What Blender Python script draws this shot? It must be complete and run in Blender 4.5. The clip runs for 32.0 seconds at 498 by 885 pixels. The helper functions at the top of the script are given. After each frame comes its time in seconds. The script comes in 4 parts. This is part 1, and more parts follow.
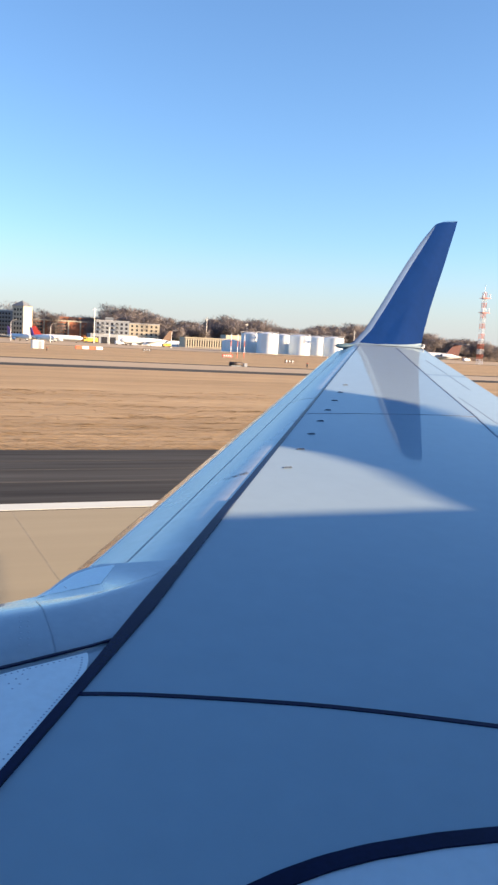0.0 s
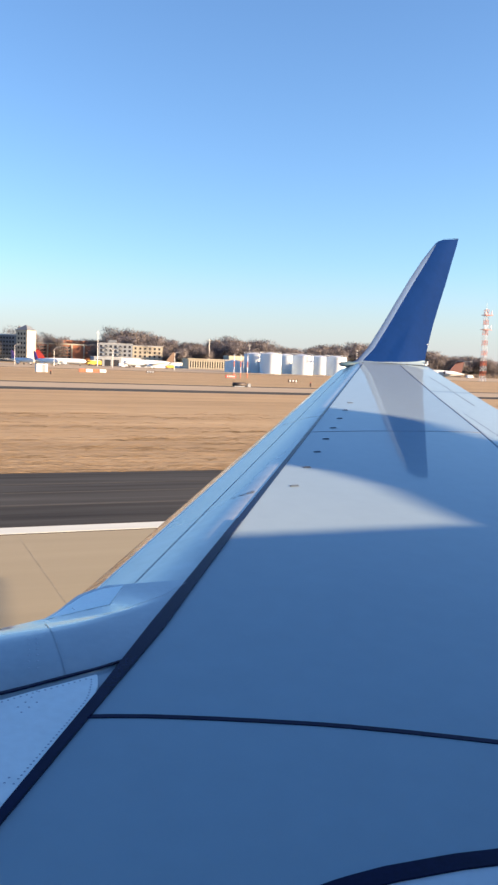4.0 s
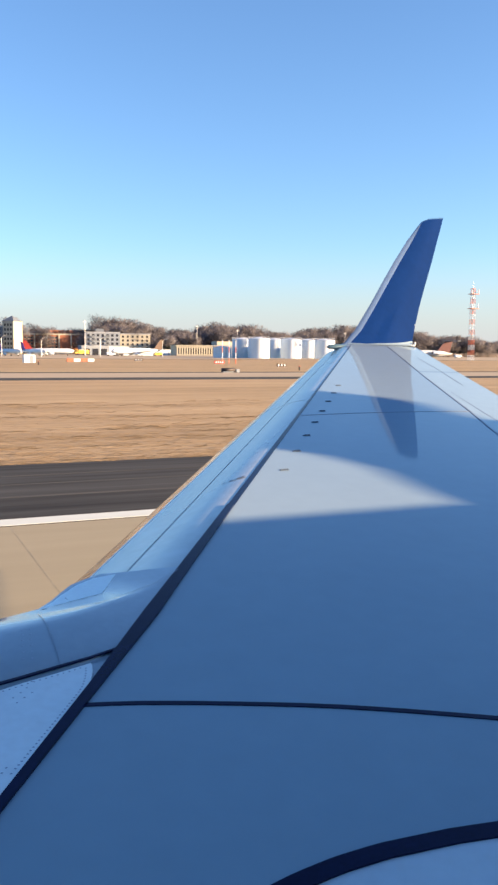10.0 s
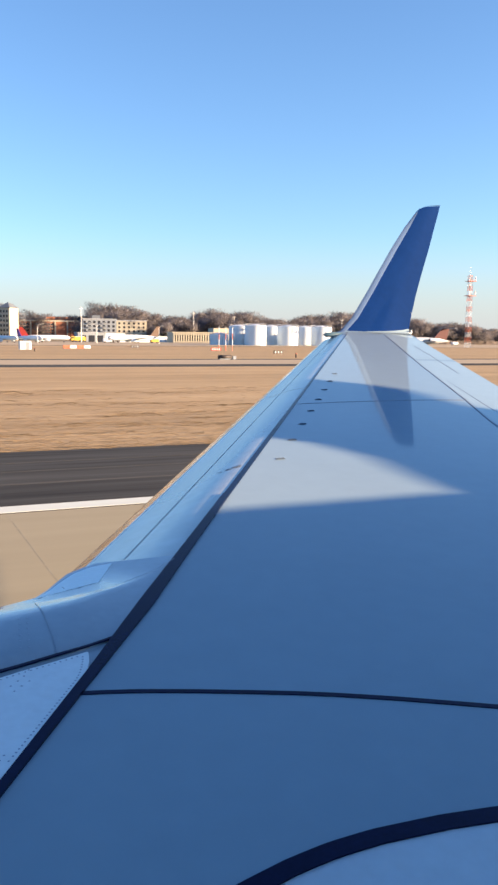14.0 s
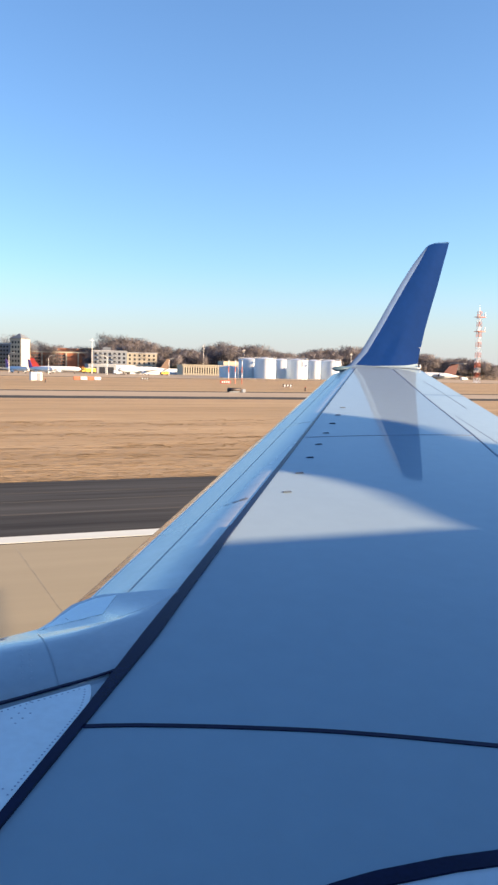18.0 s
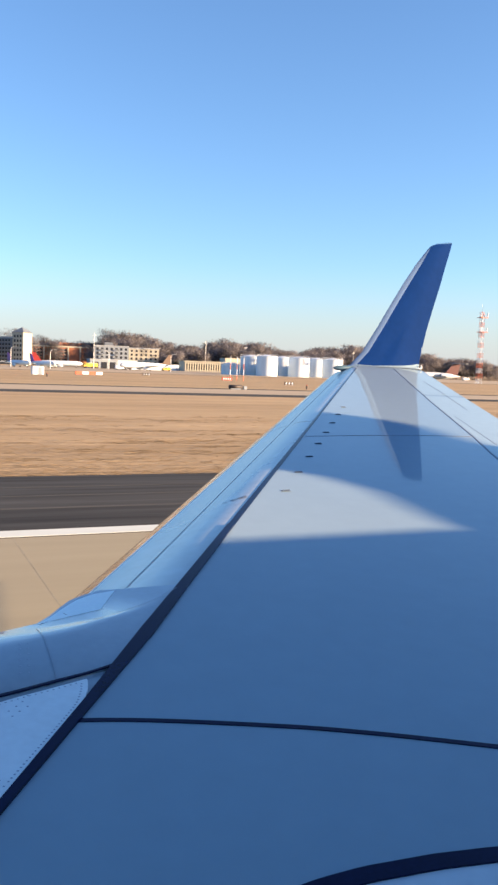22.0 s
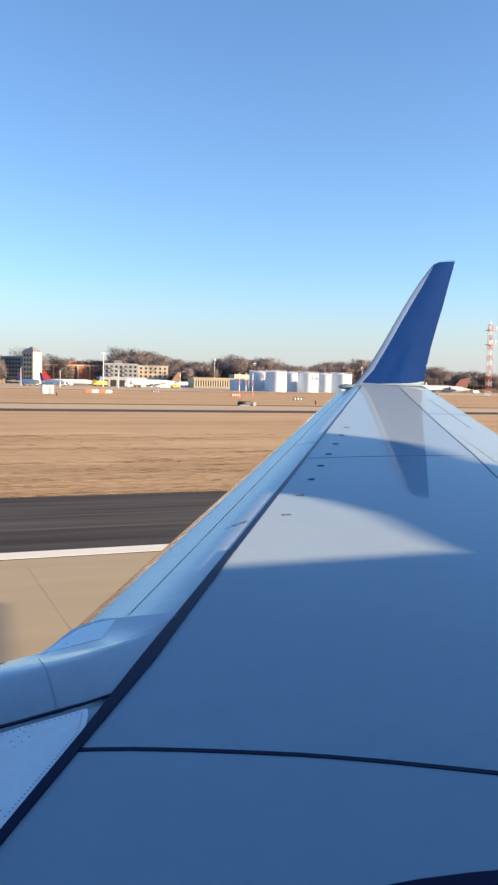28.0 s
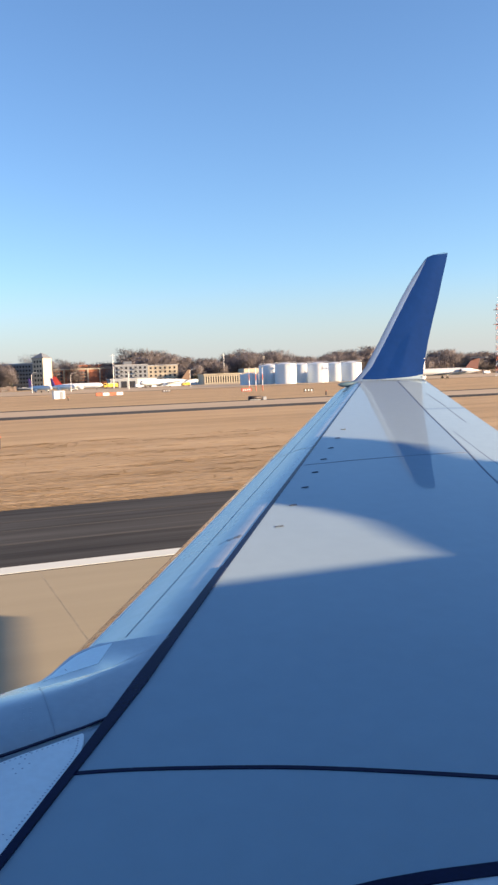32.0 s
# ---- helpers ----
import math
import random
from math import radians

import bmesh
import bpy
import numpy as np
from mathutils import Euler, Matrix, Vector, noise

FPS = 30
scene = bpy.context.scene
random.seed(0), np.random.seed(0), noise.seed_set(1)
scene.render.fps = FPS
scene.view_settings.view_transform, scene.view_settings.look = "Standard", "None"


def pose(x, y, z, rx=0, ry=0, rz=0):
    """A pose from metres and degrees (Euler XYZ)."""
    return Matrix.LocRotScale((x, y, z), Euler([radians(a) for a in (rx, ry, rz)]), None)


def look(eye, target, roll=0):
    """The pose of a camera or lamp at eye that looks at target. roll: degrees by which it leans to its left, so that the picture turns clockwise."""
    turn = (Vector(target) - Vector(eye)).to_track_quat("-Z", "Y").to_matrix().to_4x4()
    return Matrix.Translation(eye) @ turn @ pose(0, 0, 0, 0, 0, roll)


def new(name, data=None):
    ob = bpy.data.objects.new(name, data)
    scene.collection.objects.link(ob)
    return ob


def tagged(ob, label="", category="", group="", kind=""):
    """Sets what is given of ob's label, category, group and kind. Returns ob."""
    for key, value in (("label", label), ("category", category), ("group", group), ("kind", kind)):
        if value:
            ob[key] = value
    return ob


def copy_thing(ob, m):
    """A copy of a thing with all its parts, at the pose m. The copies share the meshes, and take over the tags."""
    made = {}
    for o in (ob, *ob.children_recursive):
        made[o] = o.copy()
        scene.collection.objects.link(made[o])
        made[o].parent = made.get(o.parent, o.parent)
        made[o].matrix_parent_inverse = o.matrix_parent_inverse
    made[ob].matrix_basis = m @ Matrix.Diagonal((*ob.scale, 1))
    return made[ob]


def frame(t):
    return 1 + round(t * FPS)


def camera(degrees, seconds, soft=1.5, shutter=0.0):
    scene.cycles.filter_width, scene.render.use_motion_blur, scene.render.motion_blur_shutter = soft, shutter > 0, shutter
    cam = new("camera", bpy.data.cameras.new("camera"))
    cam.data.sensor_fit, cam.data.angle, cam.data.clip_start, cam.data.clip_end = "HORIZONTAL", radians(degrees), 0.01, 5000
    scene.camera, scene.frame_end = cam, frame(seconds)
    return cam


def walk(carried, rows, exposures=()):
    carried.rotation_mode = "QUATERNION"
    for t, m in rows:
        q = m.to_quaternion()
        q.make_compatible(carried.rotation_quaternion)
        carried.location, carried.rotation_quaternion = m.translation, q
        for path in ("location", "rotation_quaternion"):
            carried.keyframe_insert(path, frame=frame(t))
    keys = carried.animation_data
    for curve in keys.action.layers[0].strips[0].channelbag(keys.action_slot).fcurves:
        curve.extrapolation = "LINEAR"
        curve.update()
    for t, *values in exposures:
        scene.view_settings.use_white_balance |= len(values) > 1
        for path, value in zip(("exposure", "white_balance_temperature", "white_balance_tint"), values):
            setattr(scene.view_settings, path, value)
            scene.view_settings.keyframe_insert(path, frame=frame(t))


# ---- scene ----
from mathutils.bvhtree import BVHTree

cam = camera(32.77, 32.0, soft=2.6)
# seconds, eye x, y, z, bearing to the right of straight abeam, pitch, lean
PATH = [
    (0.0, 0.002, -0.030, 3.918, 23.55, -6.59, 2.97),
    (0.5, 0.006, -0.009, 3.912, 23.46, -6.68, 2.88),
    (1.0, 0.005, -0.018, 3.911, 23.44, -6.83, 3.02),
    (1.5, 0.006, 0.019, 3.888, 23.42, -6.07, 3.13),
    (2.0, -0.002, 0.002, 3.887, 23.15, -6.03, 3.20),
    (2.5, -0.001, -0.001, 3.897, 22.76, -5.50, 2.94),
    (3.0, -0.004, -0.022, 3.917, 22.68, -6.26, 2.78),
    (3.5, -0.003, -0.008, 3.901, 23.20, -5.61, 2.35),
    (5.5, -0.005, -0.029, 3.924, 22.83, -4.84, 1.37),
    (6.0, -0.006, -0.015, 3.905, 23.49, -4.13, 1.33),
    (6.5, -0.014, -0.010, 3.891, 24.05, -4.27, 1.20),
    (7.0, -0.018, -0.007, 3.890, 23.48, -5.22, 1.40),
    (7.5, -0.003, -0.032, 3.909, 23.73, -6.11, 1.15),
    (8.0, -0.006, -0.008, 3.897, 23.35, -6.33, 1.13),
    (8.5, -0.014, -0.045, 3.929, 23.17, -5.80, 1.12),
    (9.0, 0.002, -0.009, 3.902, 23.46, -5.46, 0.86),
    (9.5, -0.007, -0.036, 3.910, 24.05, -5.71, 0.75),
    (10.0, 0.006, -0.019, 3.905, 23.85, -6.22, 0.55),
    (10.5, -0.002, -0.044, 3.913, 24.01, -5.97, 0.77),
    (11.0, 0.002, -0.051, 3.916, 23.78, -6.55, 0.80),
    (11.5, 0.004, -0.060, 3.935, 23.36, -6.92, 0.86),
    (12.0, 0.007, -0.052, 3.916, 23.53, -6.90, 0.64),
    (12.5, 0.010, -0.027, 3.917, 23.82, -6.56, 0.59),
    (13.0, 0.005, -0.050, 3.923, 23.88, -6.72, 0.48),
    (13.5, 0.017, -0.032, 3.907, 24.57, -6.27, 0.25),
    (14.0, 0.003, -0.037, 3.921, 24.09, -7.09, 0.63),
    (14.5, -0.001, -0.065, 3.941, 24.23, -6.45, 0.31),
    (16.5, 0.010, -0.016, 3.924, 24.38, -6.10, 0.43),
    (17.0, 0.012, -0.040, 3.937, 24.65, -6.18, 0.27),
    (17.5, 0.012, -0.025, 3.916, 24.28, -5.66, 0.47),
    (18.0, 0.011, -0.044, 3.921, 23.47, -4.88, 1.22),
    (18.5, 0.011, -0.050, 3.938, 22.17, -4.55, 0.72),
    (19.0, -0.006, -0.050, 3.934, 23.23, -5.33, 1.11),
    (19.5, 0.008, -0.063, 3.937, 23.66, -5.50, 1.12),
    (20.0, 0.012, -0.042, 3.923, 24.05, -6.58, 2.01),
    (20.5, 0.008, -0.066, 3.939, 23.73, -5.86, 1.62),
    (21.0, 0.003, -0.052, 3.949, 23.12, -5.95, 1.74),
    (21.5, 0.004, -0.059, 3.916, 23.60, -5.29, 2.27),
    (22.0, 0.005, -0.078, 3.934, 23.43, -5.07, 2.06),
    (22.5, 0.008, -0.059, 3.933, 23.33, -4.73, 1.93),
    (23.0, 0.002, -0.062, 3.938, 23.56, -5.54, 1.84),
    (23.5, 0.002, -0.072, 3.952, 23.94, -5.32, 1.62),
    (24.0, -0.001, -0.071, 3.965, 24.38, -4.48, 1.51),
    (24.5, -0.007, -0.088, 3.954, 24.47, -4.48, 1.66),
    (25.0, -0.007, -0.070, 3.949, 24.07, -4.72, 2.22),
    (25.5, 0.007, -0.097, 3.959, 24.26, -4.27, 1.92),
    (27.5, 0.028, -0.169, 4.002, 22.78, -4.10, 1.49),
    (28.0, 0.027, -0.200, 4.020, 22.72, -4.03, 1.25),
    (28.5, 0.025, -0.195, 4.014, 22.64, -4.06, 1.20),
    (29.0, 0.030, -0.214, 4.036, 22.11, -4.17, 0.35),
    (29.5, 0.043, -0.220, 4.035, 22.31, -3.74, 0.04),
    (30.0, 0.048, -0.290, 4.083, 23.34, -3.45, -0.45),
    (30.5, 0.065, -0.365, 4.130, 23.41, -3.59, -1.30),
    (31.0, 0.072, -0.380, 4.140, 23.44, -3.70, -1.50),
    (31.5, 0.095, -0.441, 4.182, 22.58, -4.16, -1.73),
    (32.0, 0.115, -0.503, 4.220, 21.77, -4.46, -2.10),
]


def gaze(x, y, z, bearing, pitch, lean):
    b, p = radians(bearing), radians(pitch)
    way = Vector((math.sin(b) * math.cos(p), math.cos(b) * math.cos(p), math.sin(p)))
    eye = Vector((x, y, z))
    return look(eye, eye + way * 10, lean)


walk(cam, [(t, gaze(*row)) for t, *row in PATH], exposures=[(0.0, 2.32, 6050, 14), (23.8, 2.32, 6050, 14), (25.0, 2.24, 6050, 14), (28.0, 2.25, 6050, 14), (32.0, 2.18, 6120, 15)])

# ---- world, sun ----
SUN_WAY = Vector((1.6, -1.0, 0.41))
world = bpy.data.worlds.new("winter_sky")
world.use_nodes = True
scene.world = world
wn = world.node_tree.nodes
sky = wn.new("ShaderNodeTexSky")
sky.sky_type = "NISHITA"
sky.sun_disc = False
sky.sun_elevation = math.atan2(SUN_WAY.z, math.hypot(SUN_WAY.x, SUN_WAY.y))
sky.sun_rotation = math.atan2(SUN_WAY.x, SUN_WAY.y)
sky.altitude = 80
sky.air_density = 1.0
sky.dust_density = 0.5
sky.ozone_density = 3.5
wn["Background"].inputs["Strength"].default_value = 0.056
# thin winter haze that pales the lowest few degrees of the sky all round
wl = world.node_tree.links
way_in, split, low, veil = wn.new("ShaderNodeTexCoord"), wn.new("ShaderNodeSeparateXYZ"), wn.new("ShaderNodeMapRange"), wn.new("ShaderNodeMix")
wl.new(way_in.outputs["Generated"], split.inputs["Vector"])
wl.new(split.outputs["Z"], low.inputs["Value"])
low.interpolation_type = "SMOOTHSTEP"
low.inputs["From Min"].default_value = -0.02
low.inputs["From Max"].default_value = 0.125
low.inputs["To Min"].default_value = 0.9
low.inputs["To Max"].default_value = 0.0
veil.data_type = "RGBA"
veil.inputs[7].default_value = (2.62, 2.62, 2.50, 1)
wl.new(low.outputs["Result"], veil.inputs["Factor"])
wl.new(sky.outputs["Color"], veil.inputs[6])
wl.new(veil.outputs[2], wn["Background"].inputs["Color"])
sun_data = bpy.data.lights.new("sun", "SUN")
sun_data.energy = 5.0
sun_data.angle = radians(0.53)
sun_data.color = (1.0, 0.62, 0.33)
sun = new("sun", sun_data)
sun.matrix_world = look((60, -40, 40), Vector((60, -40, 40)) - SUN_WAY)


# ---- materials ----
def material(name, base, rough=0.6, metal=0.0, vary=0.15, scale=4.0, fine=60.0, bump=0.0, stretch=(1, 1, 1), tint=None, coat=0.0, spread=0.0, relief=0.02, gloss=0.5, passing=0.0):
    """A surface with grain at two scales; tint is the colour of its stains, spread the difference from piece to piece."""
    m = bpy.data.materials.new(name)
    m.use_nodes = True
    n, l = m.node_tree.nodes, m.node_tree.links
    b = n["Principled BSDF"]
    co = n.new("ShaderNodeTexCoord")
    mp = n.new("ShaderNodeMapping")
    mp.inputs["Scale"].default_value = stretch
    l.new(co.outputs["Object"], mp.inputs["Vector"])
    big, small = n.new("ShaderNodeTexNoise"), n.new("ShaderNodeTexNoise")
    for tex, s in ((big, scale), (small, fine)):
        tex.inputs["Scale"].default_value = s
        tex.inputs["Detail"].default_value = 5
        l.new(mp.outputs["Vector"], tex.inputs["Vector"])
    add = n.new("ShaderNodeMath")
    add.operation = "ADD"
    l.new(big.outputs["Fac"], add.inputs[0])
    l.new(small.outputs["Fac"], add.inputs[1])
    ramp = n.new("ShaderNodeMapRange")
    ramp.inputs["From Min"].default_value = 0.7
    ramp.inputs["From Max"].default_value = 1.3
    l.new(add.outputs[0], ramp.inputs["Value"])
    dark = tint or tuple(c * (1 - vary) for c in base)
    light = tuple(min(0.95, c * (1 + vary)) for c in base)
    mix = n.new("ShaderNodeMix")
    mix.data_type = "RGBA"
    mix.inputs[6].default_value = (*dark, 1)
    mix.inputs[7].default_value = (*light, 1)
    l.new(ramp.outputs["Result"], mix.inputs["Factor"])
    last = mix.outputs[2]
    if spread:
        info, hsv = n.new("ShaderNodeObjectInfo"), n.new("ShaderNodeHueSaturation")
        rg = n.new("ShaderNodeMapRange")
        rg.inputs["To Min"].default_value = 1 - spread
        rg.inputs["To Max"].default_value = 1 + spread
        l.new(info.outputs["Random"], rg.inputs["Value"])
        l.new(rg.outputs["Result"], hsv.inputs["Value"])
        l.new(last, hsv.inputs["Color"])
        last = hsv.outputs["Color"]
    l.new(last, b.inputs["Base Color"])
    rr = n.new("ShaderNodeMapRange")
    rr.inputs["To Min"].default_value = max(0.02, rough * 0.85)
    rr.inputs["To Max"].default_value = min(1, rough * 1.15)
    l.new(big.outputs["Fac"], rr.inputs["Value"])
    l.new(rr.outputs["Result"], b.inputs["Roughness"])
    b.inputs["Specular IOR Level"].default_value = gloss
    b.inputs["Metallic"].default_value = metal
    b.inputs["Coat Weight"].default_value = coat
    b.inputs["Coat Roughness"].default_value = 0.04
    if bump:
        bp = n.new("ShaderNodeBump")
        bp.inputs["Strength"].default_value = bump
        bp.inputs["Distance"].default_value = relief
        l.new(small.outputs["Fac"], bp.inputs["Height"])
        l.new(bp.outputs["Normal"], b.inputs["Normal"])
    if passing:
        thin, both = n.new("ShaderNodeBsdfTranslucent"), n.new("ShaderNodeMixShader")
        l.new(last, thin.inputs["Color"])
        both.inputs["Fac"].default_value = passing
        l.new(b.outputs[0], both.inputs[1])
        l.new(thin.outputs[0], both.inputs[2])
        l.new(both.outputs[0], n["Material Output"].inputs["Surface"])
    return m


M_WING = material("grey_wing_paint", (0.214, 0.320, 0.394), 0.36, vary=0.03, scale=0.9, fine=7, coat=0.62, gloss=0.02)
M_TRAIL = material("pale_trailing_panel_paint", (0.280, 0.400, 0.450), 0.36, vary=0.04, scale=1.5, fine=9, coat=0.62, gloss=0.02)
M_SLAT = material("pale_slat_metal", (0.44, 0.51, 0.53), 0.22, metal=0.5, vary=0.09, scale=1.5, fine=9)
M_PANEL = material("riveted_panel_paint", (0.235, 0.330, 0.400), 0.25, vary=0.06, scale=3, fine=25, coat=1.0)
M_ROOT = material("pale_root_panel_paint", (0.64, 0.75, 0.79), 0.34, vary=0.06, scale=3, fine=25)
M_SEAL = material("black_rubber_seal", (0.004, 0.008, 0.036), 0.22, vary=0.2, scale=8, fine=60, gloss=0.10)
M_WALK = material("walkway_paint", (0.44, 0.55, 0.62), 0.45, vary=0.05, scale=2, fine=20)
M_LINE = material("gap_and_nose_reflection", (0.095, 0.140, 0.205), 0.6, vary=0.2)
M_SEAM = material("filled_seam", (0.19, 0.27, 0.34), 0.3, vary=0.1, coat=1.0)
M_RIVET = material("rivet_steel", (0.22, 0.30, 0.40), 0.45, metal=0.3)
M_BLUE = material("dark_blue_winglet_paint", (0.004, 0.021, 0.104), 0.07, vary=0.08, scale=1.2, fine=9, gloss=0.1)
M_LEAD = material("bare_leading_edge_metal", (0.18, 0.29, 0.44), 0.25, metal=0.5, vary=0.05)
M_SCUFF = material("slat_scuff", (0.12, 0.16, 0.19), 0.6, vary=0.5, scale=14, fine=60)
# pale colour holds the sky's sheen, for the fairing facet and slat nose
M_SHEEN = material("pale_sky_sheen", (0.74, 0.90, 0.94), 0.25, metal=0.0, vary=0.05)
# polished nose metal, its base tinted tan to help the ground's reflection
M_NOSE = material("ground_tinted_nose_metal", (0.90, 0.74, 0.60), 0.14, metal=1.0, vary=0.22, scale=2.2, fine=11, bump=0.5, relief=0.012)
M_VG = material("vortex_generator_metal", (0.062, 0.098, 0.150), 0.6, gloss=0.05)
M_LENS = material("wingtip_lens", (0.06, 0.12, 0.16), 0.3, vary=0.1)
M_SKIN = material("white_fuselage_paint", (0.78, 0.78, 0.79), 0.3, vary=0.04)
M_CABIN = material("cabin_lining", (0.30, 0.29, 0.28), 0.8, vary=0.05)
M_GRASS = material("dormant_grass", (0.359, 0.293, 0.179), 0.95, vary=0.16, scale=0.15, fine=2.3, stretch=(0.08, 1, 1), gloss=0.1, tint=(0.233, 0.184, 0.106), bump=0.7, relief=0.3)
M_BLADE = material("dry_grass_blades", (0.255, 0.203, 0.122), 0.95, vary=0.3, scale=0.7, fine=5, gloss=0.1)
M_CONC = material("runway_concrete", (0.268, 0.263, 0.192), 0.9, vary=0.07, scale=0.18, fine=1.3, stretch=(0.08, 1, 1), gloss=0.1)
M_TAXI = material("taxiway_concrete", (0.347, 0.317, 0.237), 0.95, vary=0.1, scale=0.1, fine=0.8, stretch=(0.1, 1, 1), gloss=0.05)
M_ASPH = material("shoulder_asphalt", (0.044, 0.050, 0.051), 0.92, vary=0.5, scale=0.4, fine=2.6, stretch=(0.05, 1, 1), gloss=0.08)
M_WORN = material("worn_asphalt_seam", (0.058, 0.064, 0.065), 0.9, vary=0.35, scale=0.5, fine=3.0, stretch=(0.06, 1, 1), gloss=0.08)
M_JOINT = material("joint_sealant", (0.250, 0.252, 0.199), 0.9, vary=0.3, scale=0.8, fine=6, gloss=0.1)
M_PAINT = material("runway_white_paint", (0.495, 0.590, 0.570), 0.8, vary=0.06, scale=0.3, fine=3, stretch=(0.1, 1, 1))
M_YELLOW = material("taxi_yellow_paint", (0.510, 0.371, 0.060), 0.8, vary=0.1)
M_BARK = material("winter_bark", (0.120, 0.112, 0.110), 0.95, vary=0.25, scale=0.5, fine=4, spread=0.2)
# twig colour greyed and cooled to hold the haze of distance
M_TWIG = material("haze_greyed_twigs", (0.168, 0.174, 0.194), 0.95, vary=0.15, scale=0.15, fine=1, spread=0.2, gloss=0.05, passing=0.4)
# shade on the hotel's front is put into this dark blue-grey
M_SHADED_GREY = material("shaded_grey", (0.107, 0.139, 0.170), 0.6, vary=0.12, scale=0.4, fine=4)
# needles and brush are lightened for the same distance haze
M_PINE = material("evergreen_needles", (0.072, 0.086, 0.068), 0.9, vary=0.4, scale=0.3, fine=3, spread=0.3)
M_BRUSH = material("dry_brush", (0.155, 0.145, 0.135), 0.95, vary=0.35, scale=0.3, fine=3)
M_WHITE = material("white_tank_paint", (0.517, 0.620, 0.699), 0.6, vary=0.05, scale=0.15, fine=1.5)
M_BRICK = material("orange_brick", (0.271, 0.116, 0.068), 0.9, vary=0.15, scale=0.3, fine=3)
M_CREAM = material("cream_wall", (0.335, 0.345, 0.290), 0.85, vary=0.08, scale=0.2, fine=2)
M_GREY = material("grey_wall", (0.197, 0.250, 0.299), 0.85, vary=0.08, scale=0.15, fine=2)
M_ROOF = material("metal_roof", (0.329, 0.389, 0.439), 0.55, vary=0.1, scale=0.2, fine=2)
M_GLASS = material("dark_window_glass", (0.027, 0.032, 0.041), 0.12, vary=0.2)
M_POLE = material("galvanised_pole", (0.452, 0.510, 0.538), 0.5, metal=0.3, vary=0.1)
M_RED = material("red_sign_paint", (0.30, 0.030, 0.022), 0.55, vary=0.1)
M_CRIMSON = material("dark_red_tail_paint", (0.055, 0.010, 0.013), 0.4, vary=0.1)
M_ORANGE = material("aviation_orange", (0.440, 0.120, 0.065), 0.6, vary=0.1)
M_DARK = material("black_board", (0.018, 0.018, 0.020), 0.6, vary=0.2)
M_PURPLE = material("purple_tail_paint", (0.082, 0.028, 0.219), 0.4, vary=0.1)
M_BROWN = material("brown_tail_paint", (0.049, 0.028, 0.014), 0.4, vary=0.1)


# ---- mesh helpers ----
def part(name, bm, mat, parent=None, label=""):
    me = bpy.data.meshes.new(name)
    bm.to_mesh(me)
    bm.free()
    me.materials.append(mat)
    ob = new(name, me)
    if parent is not None:
        ob.parent = parent
    if label:
        ob["label"] = label
    return ob


def thing(name, place, label, category, group="", kind="", turn=0.0):
    ob = new(name)
    ob.matrix_basis = pose(*place, 0, 0, turn)
    return tagged(ob, label, category, group, kind)


def smooth(bm, fold=0.6):
    """Round the shading, but keep edges sharper than the fold, in radians."""
    for f in bm.faces:
        f.smooth = True
    for e in bm.edges:
        if len(e.link_faces) == 2 and e.calc_face_angle(0) > fold:
            e.smooth = False
    return bm


def box(size, at=(0, 0, 0), bevel=0.0, bm=None):
    """A box of that size standing on at (the middle of its underside)."""
    own = bmesh.new()
    bmesh.ops.create_cube(own, size=1.0, matrix=Matrix.Translation((at[0], at[1], at[2] + size[2] / 2)) @ Matrix.Diagonal((*size, 1)))
    if bevel:
        bmesh.ops.bevel(own, geom=own.edges[:], offset=bevel, segments=2, affect="EDGES")
    if bm is None:
        return own
    me = bpy.data.meshes.new("tmp")
    own.to_mesh(me)
    own.free()
    bm.from_mesh(me)
    bpy.data.meshes.remove(me)
    return bm


def rod(a, b, r0, r1=None, sides=8, bm=None):
    """A tapered rod from a to b."""
    bm = bm or bmesh.new()
    a, b = Vector(a), Vector(b)
    r1 = r0 if r1 is None else r1
    turn = (b - a).to_track_quat("Z", "Y").to_matrix()
    rings = []
    for p, r in ((a, r0), (b, r1)):
        rings.append([bm.verts.new(p + turn @ Vector((r * math.cos(k * math.tau / sides), r * math.sin(k * math.tau / sides), 0))) for k in range(sides)])
    for k in range(sides):
        bm.faces.new((rings[0][k], rings[0][(k + 1) % sides], rings[1][(k + 1) % sides], rings[1][k]))
    bm.faces.new(rings[0][::-1])
    bm.faces.new(rings[1])
    return bm


def lathe(profile, sides=24, bm=None, axis="Z", at=(0, 0, 0)):
    """Turn a profile of (radius, height) about an axis."""
    bm = bm or bmesh.new()
    rings = []
    for r, h in profile:
        ring = []
        for k in range(sides):
            c, s = r * math.cos(k * math.tau / sides), r * math.sin(k * math.tau / sides)
            p = (c, s, h) if axis == "Z" else (h, c, s)
            ring.append(bm.verts.new((p[0] + at[0], p[1] + at[1], p[2] + at[2])))
        rings.append(ring)
    for a, b in zip(rings, rings[1:]):
        for k in range(sides):
            bm.faces.new((a[k], a[(k + 1) % sides], b[(k + 1) % sides], b[k]))
    for ring in (rings[0], rings[-1]):
        try:
            bm.faces.new(ring)
        except ValueError:
            pass
    bmesh.ops.recalc_face_normals(bm, faces=bm.faces[:])
    return bm


